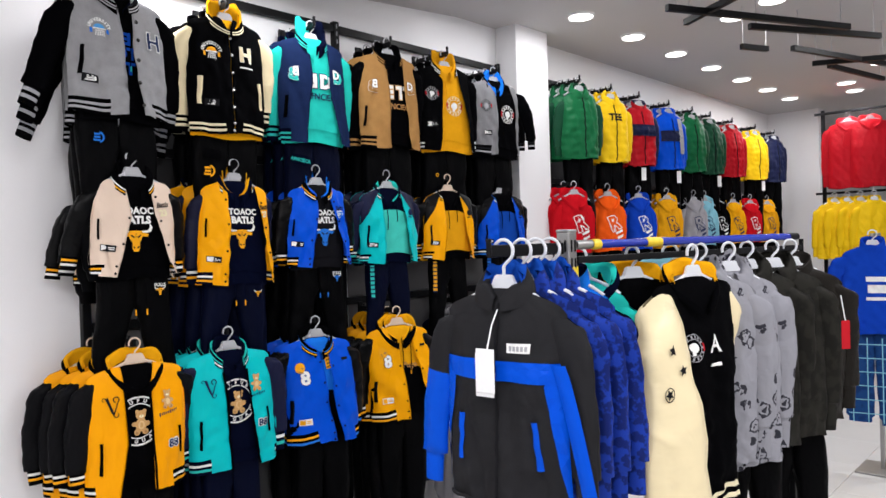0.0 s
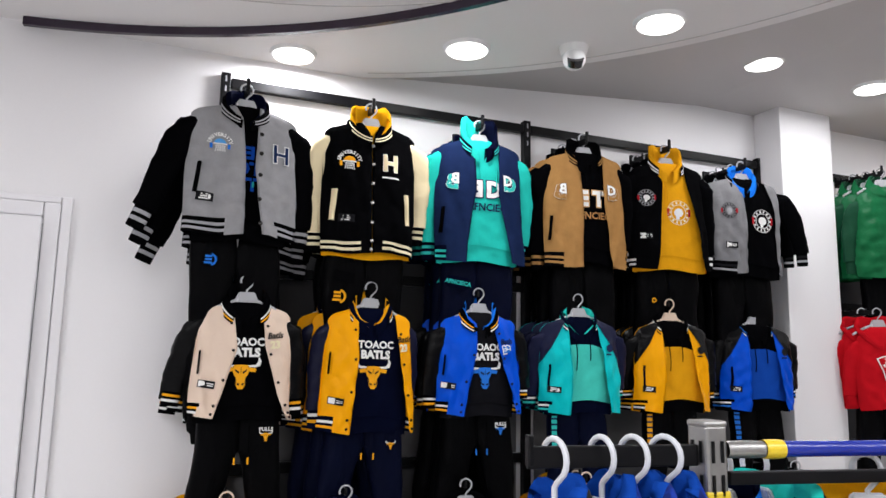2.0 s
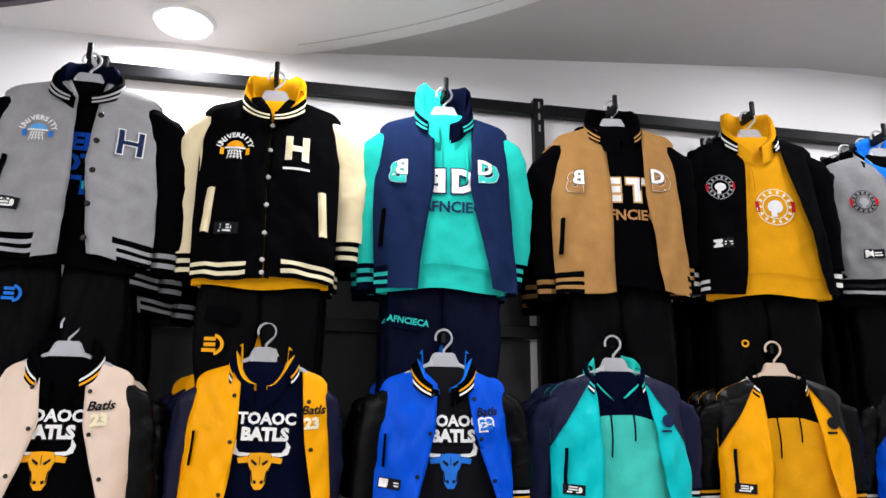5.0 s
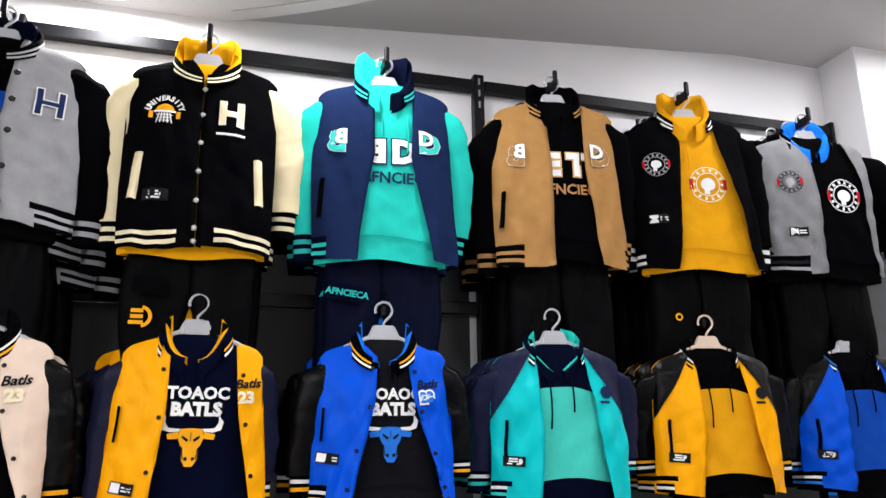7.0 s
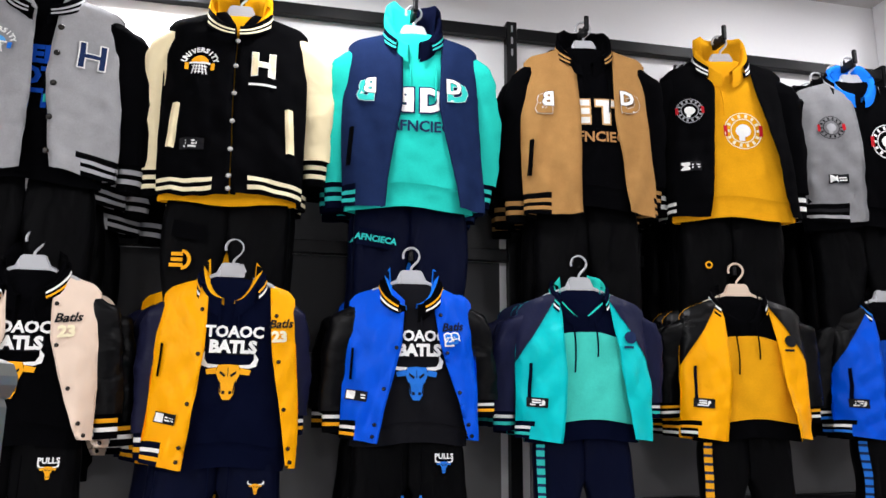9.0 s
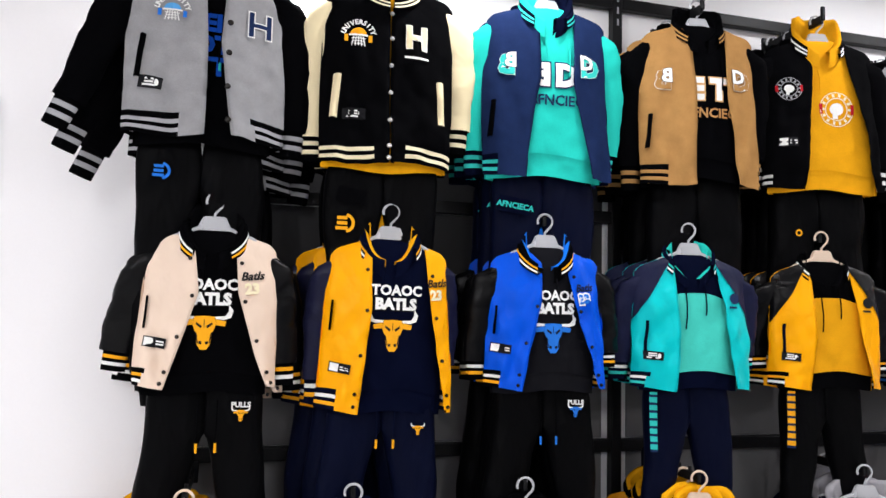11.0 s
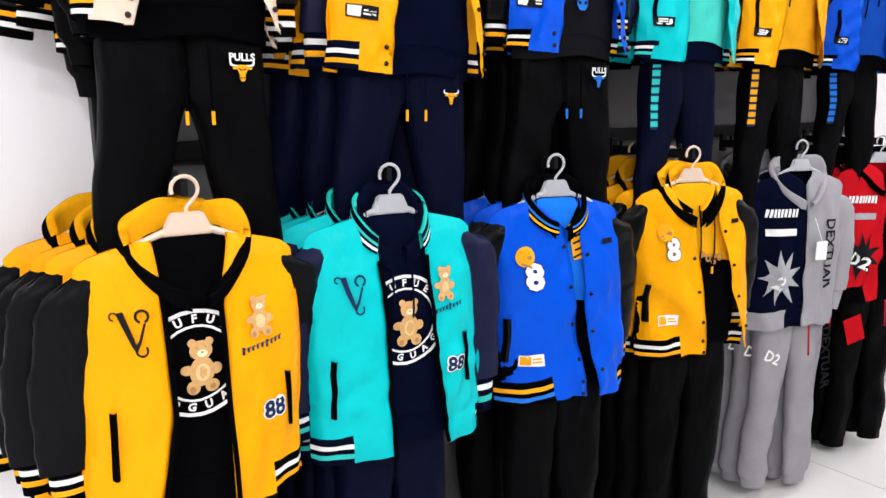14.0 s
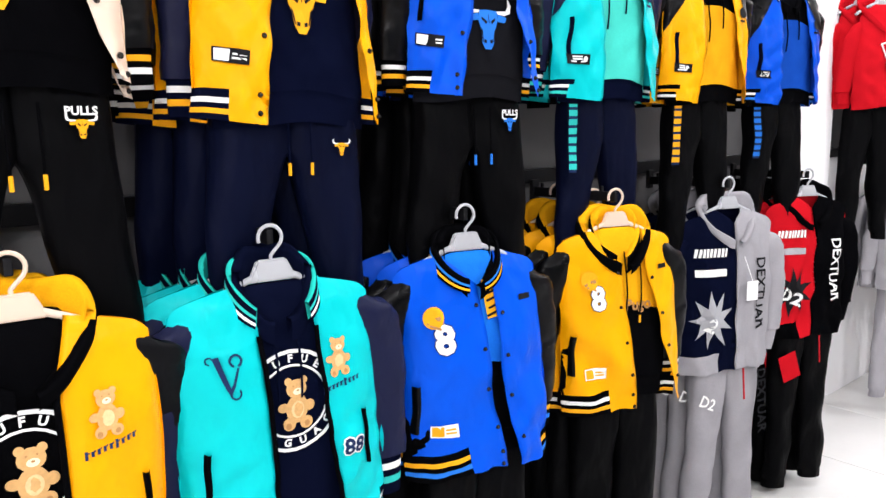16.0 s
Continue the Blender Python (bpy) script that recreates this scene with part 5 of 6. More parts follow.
LOW2 = ((1.968, "blue_satin", "black_leather", "black_rib", "print_gold", "print_blue", "rib", "bright blue satin varsity jacket with black sleeves, nearly closed", [(0, -0.42, 0.36), (0.15, 0.02, 0.24), (0.6, 0.10, 0.26), (1, 0.22, 0.42)], 0.03, "hang"),
        (2.485, "gold_satin", "black_leather", "black_rib", "print_white", "print_gold", "hood", "golden yellow satin varsity jacket with black leather sleeves and hood", [(0, -0.42, 0.42), (0.2, -0.10, 0.36), (0.6, 0.0, 0.56), (1, 0.06, 0.96)], 0.03, "hang_p"))
for i, (x, body, slv, rib, s1, s2, neck, lab, gap, skew, hmat) in enumerate(LOW2):
    mm = suit_place(x, LOW_Y, LOWZ, -14 - 6 * i)
    j, t = jacket(mm, lab, 0.168, 0.178, -0.578, body, slv, rib, s1, s2, 171 + 10 * i, gap=gap, zt=-0.096, drop=0.034, depth=0.050, hem_plain=0.42, neck=neck, lining="gold_cot" if i else "black_rib", skew=skew, flap=0.012, amp=0.0055, arms=[((0.235, 0.01, -0.32), (0.205, 0.02, -0.555)), ((0.22, 0.02, -0.32), (0.215, 0.02, -0.54))], r0=0.064)
    word("8", -0.075, -0.275, 0.080, t, M["print_white"], j, 0.0035, back=M["print_navy"], grow=0.002)
    lay("badge_cat", disc(-0.095, -0.226, 0.022, 0.024, 14), t, M["print_gold"], j, 0.007)
    lay("badge_cat", quads(-0.098, -0.232, 0.024, 0.005, 1, 1, 30) + quads(-0.092, -0.246, 0.024, 0.005, 1, 1, -20) + disc(-0.085, -0.228, 0.005, 0.005, 8), t, M["print_brown"], j, 0.008)
    label_patch(-0.078, -0.470, 0.055, 0.028, t, j, 3, "print_white", "print_gold", True)
    lay("chest_tab", quads(0.125, -0.205, 0.032, 0.012, 2, 1), t, M["print_black"], j)
    pocket(-0.135, -0.42, 0.105, t, j, M["black_leather"], -2, 0.016)
    snaps([(float(np.interp(v, [q[0] for q in gap], [q[1] for q in gap])) * float(t.half(v)) + skew * v - 0.012, -0.115 - 0.463 * v) for v in (0.2, 0.4, 0.6, 0.78, 0.9, 0.97)] + [(float(np.interp(v, [q[0] for q in gap], [q[2] for q in gap])) * float(t.half(v)) + skew * v + 0.012, -0.115 - 0.463 * v) for v in (0.25, 0.45, 0.65, 0.85)], t, M["button_dark"], j, 0.005)
    h, th = hoodie(mm, "deep blue and black hoodie with a tiger print" if i == 0 else "gold and black hoodie with drawstrings", 0.148, 0.158, -0.555, "black_cot", 172 + 10 * i, zt=-0.1, hood="black_cot", lining="black_cot" if i == 0 else "gold_cot", split=("blue_cot" if i == 0 else "gold_cot", 0.62 if i == 0 else 0.50), hood_h=0.042, depth=0.034)
    if i == 0:
        lay("tiger_print", quads(0.045, -0.20, 0.035, 0.085, 2, 3, 8), th, M["print_gold"], h)
        lay("tiger_stripe", [q for k in range(5) for q in quads(0.045 + 0.004 * (k % 2), -0.17 - 0.016 * k, 0.026, 0.005, 1, 1, 18)], th, M["print_black"], h, 0.006)
    else:
        word("Pugo", 0.05, -0.30, 0.042, th, M["print_brown"], h, 0.001)
        cord(h, th, 0.01, -0.16, -0.33, "black_cot", "print_gold")
        cord(h, th, 0.055, -0.16, -0.33, "black_cot", "print_gold")
    tr = trousers(mm @ pose(0.02, 0.015, 0), "plain black cotton joggers under the jacket", -0.50, -1.19, "black_cot", 173 + 10 * i, w=0.13, spread=0.07, r1=0.048)
    hg = hanger(mm, hmat)
    stack([j, tr, hg], 3, 0.066, 174 + 10 * i)
    arm(x, LOWZ - 0.006, 0.285, stop=False)

for i, (x, left, right, rib, tmat, lab, tlab) in enumerate(((3.050, "navy_cot", "grey_cot", "grey_cot", "grey_cot", "half navy half grey cotton hoodie with a star print", "grey marl cotton joggers with a lettered leg"), (3.600, "red_cot", "black_cot", "black_cot", "black_cot", "half red half black cotton hoodie with grey prints", "black joggers with a red pocket and cords"))):
    mm = suit_place(x, LOW_Y, LOWZ, -20 - 4 * i)
    j, t = jacket(mm, lab, 0.172, 0.172, -0.600, left, left, rib, rib, rib, 201 + 10 * i, gap=[(0, -0.3, 0.25), (0.08, 0.02, 0.03), (1, 0.02, 0.03)], zt=-0.096, drop=0.040, depth=0.050, neck="hood", lining=right, name="hoodie", category="hoodie", arms=["none", "none"])
    fronts = [c for c in j.children if c.name.startswith("front_panel")]
    fronts[1].data.materials[0] = M[right]
    sleeve(j, (-0.15, 0.008, -0.17), (-0.225, 0.01, -0.32), (-0.205, 0.02, -0.58), 0.062, 0.040, [M[left], M[left], M[left], M[left]], 205 + i)
    sleeve(j, (0.15, 0.008, -0.17), (0.235, 0.0, -0.32), (0.195, 0.02, -0.57), 0.062, 0.040, [M[right], M[rib], M[rib], M[rib]], 206 + i)
    ink = "print_white" if i == 0 else "print_grey"
    lay("chest_stripe", [q for k in range(9) for q in quads(-0.135 + 0.012 * k, -0.225, 0.008, 0.026, 1, 1, -12)], t, M["print_white"], j)
    lay("chest_bar", quads(-0.088, -0.285, 0.10, 0.022, 4, 1), t, M[ink], j)
    star = [(-0.08 + (0.075 if k % 2 else 0.034) * math.cos(radians(k * 360 / 18)), -0.43 + (0.095 if k % 2 else 0.040) * math.sin(radians(k * 360 / 18))) for k in range(18)]
    lay("star_print", [[(-0.08, -0.43), star[k], star[(k + 1) % 18]] for k in range(18)], t, M["print_grey" if i == 0 else "print_black"], j)
    word("D2" if i else "2", -0.085, -0.45, 0.060, t, M["print_white"], j, 0.002, 0.0062, turn=-25)
    word("DEXTUAR", 0.098, -0.36, 0.052, t, M["print_black" if i == 0 else "print_white"], j, 0.001, turn=-90, sx=0.95)
    if i == 0:
        tag = root("paper_tag", mm, "white paper price tag on a string, on the hoodie", "tag")
        part("card", box_bm(0.042, 0.002, 0.060, (0.045, -0.072, -0.345), 0.0008), M["white_card"], tag)
        tube("string", [(0.02, -0.060, -0.24), (0.035, -0.070, -0.29), (0.045, -0.073, -0.318)], 0.0012, M["white_card"], tag, 5)
    tr = trousers(mm @ pose(0.02, 0.015, 0), tlab, -0.52, -1.185, tmat, 203 + 10 * i, w=0.125, spread=0.085, r1=0.05)
    if i == 0:
        word("DEXTUAR", 0.115, -0.72, 0.048, Flat(-0.045), M["print_black"], tr, 0.001, 0.012, turn=-85)
        word("D2", -0.10, -0.70, 0.050, Flat(-0.048), M["print_white"], tr, 0.001, 0.012, turn=-25)
    else:
        lay("pocket_patch", quads(-0.085, -0.71, 0.075, 0.10, 2, 2, 18), Flat(-0.044), M["red_cot"], tr, 0.012)
    tube("drawstring", [(0.03, -0.06, -0.60), (0.034, -0.066, -0.70)], 0.003, M["print_red"], tr, 6)
    hg = hanger(mm)
    stack([j, tr, hg], 3, 0.066, 204 + 10 * i, 0.01)
    arm(x, LOWZ - 0.006, 0.285, stop=False)


# ---- the second bay of the wall ----
FAR_TOP = [(4.34, "green_satin", "dkgreen_satin", "green quilted hooded jacket with dark sleeves"), (4.78, "yellow_satin", "yellow_satin", "yellow quilted jacket with a printed chest"), (5.22, "red_satin", "navy_nylon", "red quilted jacket with a navy chest band"), (5.75, "blue_satin", "cobalt_satin", "bright blue quilted jacket with dark panels"), (6.22, "green_satin", "dkgreen_satin", "green quilted hooded jacket"), (6.62, "dkgreen_satin", "dkgreen_satin", "dark green quilted jacket"), (7.16, "red_satin", "red_satin", "red quilted winter jacket on an arm"), (7.80, "yellow_satin", "yellow_satin", "yellow quilted winter jacket on an arm"), (8.40, "navy_nylon", "navy_nylon", "navy quilted winter jacket on an arm")]
for k, (x, body, slv, lab) in enumerate(FAR_TOP):
    mm = suit_place(x, FRONT_Y - 0.02, 2.66, -24)
    j, t = jacket(mm, lab, 0.138, 0.150, -0.575, body, slv, slv, slv, slv, 301 + 7 * k, zt=-0.10, drop=0.05, depth=0.062, puff=0.006, hem=False, neck="puffhood" if k in (0, 1, 4) else "stand", name="quilted_jacket", cuff=True, group="quilted jackets in the second bay", r0=0.054)
    tube("zip", [(0.0, float(t.front(0.0, z)) - 0.003, z) for z in np.linspace(-0.15, -0.565, 30)], 0.004, M["print_black"], j, 6)
    if k == 1:
        word("TEE", 0.0, -0.245, 0.070, t, M["print_black"], j, 0.003)
    if k in (2, 3):
        lay("chest_band", quads(0, -0.30, 0.24, 0.09, 10, 3), t, M["navy_nylon"], j, 0.013)
    if k == 3:
        lay("side_panel", quads(0.08, -0.30, 0.05, 0.30, 2, 8), t, M["print_grey"], j, 0.015)
    tr = trousers(mm @ pose(0, 0.03, 0), "black trousers with a white paper tag", -0.54, -1.16, "black_cot", 303 + 7 * k, group="trousers in the second bay")
    if k in (2, 3, 5, 7):
        part("paper_tag", box_bm(0.045, 0.002, 0.10, (0.06 if k % 2 else 0.0, -0.075, -0.64), 0.0006), M["white_card"], tr, "white paper tag")
    hg = hanger(mm)
    stack([j, hg], 2, 0.075, 305 + k)
    arm(x, 2.650)
FAR_MID = [(4.24, "red_cot"), (4.70, "orange_cot"), (5.18, "royal"), (5.68, "ochre_cot"), (6.22, "grey_cot"), (6.45, "paleblue_cot"), (6.75, "black_cot"), (7.15, "gold_cot"), (7.62, "red_cot"), (8.13, "ochre_cot")]
NAMES = {"red_cot": "red", "orange_cot": "orange", "royal": "royal blue", "ochre_cot": "ochre yellow", "grey_cot": "grey marl", "paleblue_cot": "pale blue", "black_cot": "black", "gold_cot": "golden yellow"}
for k, (x, body) in enumerate(FAR_MID):
    mm = suit_place(x, FRONT_Y - 0.02, 1.93, -26)
    j, t = jacket(mm, NAMES[body] + " cotton sweatshirt with a large chest print", 0.106, 0.118, -0.50, body, body, body, body, body, 401 + 7 * k, zt=-0.094, drop=0.045, depth=0.05, neck="hood", lining=body, name="sweatshirt", category="sweatshirt", group="sweatshirts in the second bay", r0=0.046)
    ink = M["print_white" if body in ("red_cot", "royal", "orange_cot", "black_cot") else "print_navy"]
    word("R", 0.02, -0.30, 0.15, t, M[body], j, 0.004, 0.007, turn=20, back=ink, grow=0.006)
    lay("print_block", [q for n in range(3) for q in quads(0.06 + 0.012 * n, -0.36 - 0.035 * n, 0.07, 0.018, 2, 1, 20)], t, ink, j)
    tr = trousers(mm @ pose(0, 0.03, 0), "black cotton trousers under the sweatshirt", -0.46, -1.05, "black_cot", 403 + 7 * k, group="trousers in the second bay")
    hg = hanger(mm)
    stack([j, hg], 1, 0.075, 405 + k)
    arm(x, 1.924, 0.235, stop=False)
for k, (x, body, tm) in enumerate([(4.66, "grey_cot", "grey_cot"), (5.08, "navy_cot", "grey_cot"), (5.4, "black_cot", "black_cot"), (5.95, "char_cot", "grey_cot"), (6.5, "navy_cot", "black_cot"), (7.1, "black_cot", "black_cot"), (7.7, "char_cot", "black_cot"), (8.3, "navy_cot", "black_cot")]):
    mm = suit_place(x, LOW_Y, LOWZ, -22)
    j, t = jacket(mm, ("grey marl" if body == "grey_cot" else "dark") + " cotton hoodie with a chest print", 0.168, 0.172, -0.58, body, body, body, body, body, 501 + 7 * k, zt=-0.096, drop=0.045, depth=0.05, neck="hood", lining=body, name="hoodie", category="hoodie", group="hoodies in the second bay")
    lay("print_block", quads(-0.04, -0.44, 0.09, 0.03, 3, 1, 10), t, M["print_gold"], j)
    tr = trousers(mm @ pose(0, 0.015, 0), ("grey marl" if tm == "grey_cot" else "black") + " cotton joggers under the hoodie", -0.52, -1.10, tm, 503 + 7 * k, group="trousers in the second bay", r1=0.055)
    hg = hanger(mm)
    stack([j, hg], 1, 0.07, 505 + k)
    arm(x, LOWZ - 0.006, 0.285, stop=False)


# ---- the floor rack ----
def along(x, dy=0.0):
    return (x, 0.972 - 0.205 * (x - 1.645) + dy)


rack = root("clothes_rack", pose(1.648, 0.985, 0), "black steel floor rack with a worn slotted post", "clothes rack")
part("post", box_bm(0.042, 0.042, 1.558, (0, 0, 0.779), 0.005), M["steel"], rack, "worn steel slotted post")
for fx, fy in ((0, -0.022), (-0.022, 0)):
    for dz in (0.0, 0.05, 0.10):
        for s in (-0.009, 0.009):
            part("slot", box_bm(0.005 if fy else 0.002, 0.002 if fy else 0.005, 0.032, (fx + (s if fy else 0), fy + (s if fx else 0), 1.518 - dz)), M["metal_black"], rack)
part("tape", box_bm(0.046, 0.046, 0.05, (0, 0, 1.435), 0.003), M["yellow_tape"], rack, "yellow tape round the post")
part("foot", box_bm(0.05, 0.7, 0.03, (0, 0, 0.017), 0.006), M["metal_black"], rack)
part("cap", box_bm(0.044, 0.044, 0.010, (0, 0, 1.559), 0.004), M["steel"], rack)


def bar_between(name, a, b, sx, sz, mat, parent, off):
    a, b = Vector(a) - Vector(off), Vector(b) - Vector(off)
    d = b - a
    bm = box_bm(d.length, sx, sz, (0, 0, 0), 0.002)
    bmesh.ops.transform(bm, matrix=Matrix.Translation((a + b) / 2) @ d.to_track_quat("X", "Z").to_matrix().to_4x4(), verts=bm.verts)
    return part(name, bm, mat, parent)


OFF = (1.648, 0.985, 0)
ax, ay = along(1.355, 0.0)
bar_between("front_arm", (ax, ay, 1.512), (1.626, 0.985, 1.512), 0.010, 0.032, M["metal_black"], rack, OFF)
bar_between("front_arm_stop", (ax, ay, 1.522), (ax + 0.008, ay, 1.522), 0.014, 0.044, M["metal_black"], rack, OFF)
bx, by = along(2.86)
bar_between("long_bar", (1.672, 0.968, 1.478), (bx, by, 1.478), 0.012, 0.020, M["metal_black"], rack, OFF)
part("end_post", box_bm(0.036, 0.036, 1.45, (bx - 0.05 - OFF[0], by + 0.04 - OFF[1], 0.725), 0.004), M["metal_black"], rack)
bar_between("end_foot", (bx - 0.05, by - 0.3, 0.018), (bx - 0.05, by + 0.36, 0.018), 0.05, 0.03, M["metal_black"], rack, OFF)
part("end_stop", box_bm(0.008, 0.016, 0.05, (bx - OFF[0], by - OFF[1], 1.485), 0.002), M["metal_black"], rack)
x, stretch_at = 1.672, [(1.735, "steel"), (1.768, "yellow_tape"), (1.97, "blue_tape"), (2.04, "yellow_tape"), (2.78, "blue_tape"), (2.84, "metal_black")]
for xe, mt in stretch_at:
    p0, p1 = along(x, 0.006), along(xe, 0.006)
    n = max(3, int((xe - x) / 0.02))
    tube("wrapped_rail" if mt != "yellow_tape" else "rail_tape", [(p0[0] + (p1[0] - p0[0]) * i / n - OFF[0], p0[1] + (p1[1] - p0[1]) * i / n - OFF[1], 1.520) for i in range(n + 1)], lambda t, q=0.0130 if mt != "yellow_tape" else 0.0145: q * (1 + 0.05 * math.sin(60 * t)), M[mt], rack, 14)
    x = xe


def racked(x, dy, hx, yaw=-90):
    p = along(x, dy)
    return pose(p[0], p[1], hx, 0, 0, yaw)


# softshell jacket that hangs in front
mm = pose(1.385, along(1.385)[1] - 0.02, 1.512, 0, 0, -86)
j, t = jacket(mm, "charcoal softshell zip jacket with bright blue panels", 0.178, 0.180, -0.640, "char_soft", "char_soft", "char_soft", "char_soft", "char_soft", 601, zt=-0.094, drop=0.048, depth=0.055, hem=False, neck="puffhood", name="softshell_jacket", group="clothes on the floor rack", lining="blue_dk", arms=[((0.255, 0.0, -0.33), (0.262, -0.01, -0.615)), ((0.235, 0.0, -0.33), (0.232, -0.005, -0.62))], cuff=False, collar_w=0.078, fore=("cobalt_satin", None))
lay("chest_panel", quads(0, -0.296, 0.345, 0.050, 14, 3), t, M["cobalt_satin"], j, 0.0035)
for s in (-1, 1):
    lay("side_panel", [[(s * 0.172, -0.27), (s * 0.135, -0.325), (s * 0.155, -0.44), (s * 0.178, -0.60), (s * 0.184, -0.60), (s * 0.184, -0.38)][::s]], t, M["cobalt_satin"], j, 0.006)
    pocket(s * 0.112, -0.472, 0.120, t, j, M["cobalt_satin"], s * 4, 0.020)
strip = np.array([[(0.148 + 0.075 * k ** 0.8 + 0.040 * q, -0.044 + 0.012 * k + 0.008 * (2 * q - 1) ** 2, -0.272 - 0.335 * k) for q in (0, 0.33, 0.67, 1)] for k in np.linspace(0, 1, 14)])
sheet("sleeve_stripe", strip, M["cobalt_satin"], j)
tube("hem_piping", [(x, float(t.front(x, -0.625)) - 0.004, -0.632) for x in np.linspace(-0.165, 0.165, 20)], 0.005, M["char_soft"], j, 6)
tube("zip", [(0.0, float(t.front(0.0, z)) - 0.003, z) for z in np.linspace(-0.13, -0.635, 30)], 0.0045, M["print_black"], j, 6)
lay("chest_label", quads(0.066, -0.238, 0.060, 0.024, 3, 1), t, M["print_white"], j, 0.006)
lay("label_print", [q for k in range(5) for q in quads(0.046 + 0.010 * k, -0.239, 0.007, 0.012, 1, 1)], t, M["print_grey"], j, 0.0072)
hanger(mm, "hang_w", tall=True)
tg = root("price_tag", mm, "white blank card price tags on a string", "price tag")
for k in range(2):
    part("card", box_bm(0.054, 0.002, 0.108, (-0.005 - 0.006 * k, -0.088 + 0.005 * k, -0.292 - 0.012 * k), 0.0008), M["white_card"], tg)
tube("string", [(0.0, -0.030, -0.14), (0.006, -0.070, -0.18), (0.0, -0.086, -0.242)], 0.0022, M["white_card"], tg, 5)
tr = trousers(mm @ pose(0, 0.03, 0), "black trousers on the floor rack", -0.60, -1.30, "black_cot", 603, group="clothes on the floor rack")
for k in range(3):
    mm = pose(1.468 + 0.050 * k, along(1.468 + 0.050 * k)[1], 1.512, 0, 0, -88 + 5 * k)
    j, t = jacket(mm, "blue camouflage hooded jacket on the floor rack", 0.176, 0.182, -0.665, "camo_blue", "camo_blue", "camo_blue", "camo_blue", "camo_blue", 611 + 5 * k, zt=-0.094, drop=0.048, depth=0.035, hem=False, neck="puffhood", name="camouflage_jacket", group="clothes on the floor rack", lining="blue_dk", cuff=False, amp=0.005)
    hanger(mm, "hang_w", tall=True)

RACK = [(1.735, "blue_cot", "navy_cot", "blue_dk", "stand", "blue cotton jacket on the floor rack", -0.60), (1.80, "teal_cot", "teal_cot", "navy_rib", "hood", "teal cotton hoodie on the floor rack", -0.66), (1.93, "black_wool", "cream_leather", "black_rib", "hood", "black wool varsity jacket with cream sleeves and gold hood", -0.70), (2.035, "black_wool", "cream_leather", "black_rib", "hood", "black wool varsity jacket with cream sleeves and gold hood", -0.80), (2.17, "paleblue_cot", "paleblue_cot", "paleblue_cot", "hood", "pale blue cotton hoodie on the floor rack", -0.62), (2.23, "mono_grey", "mono_grey", "mono_grey", "puffhood", "grey jacket with a dark floral print", -0.72), (2.34, "mono_grey", "mono_grey", "mono_grey", "puffhood", "grey jacket with a dark floral print", -0.74), (2.50, "camo_brown", "camo_brown", "camo_brown", "puffhood", "dark brown camouflage jacket on the floor rack", -0.72), (2.62, "camo_brown", "camo_brown", "camo_brown", "puffhood", "dark brown camouflage jacket on the floor rack", -0.70), (2.74, "brown_nylon", "brown_nylon", "brown_nylon", "stand", "dark brown nylon jacket on the floor rack", -0.66)]
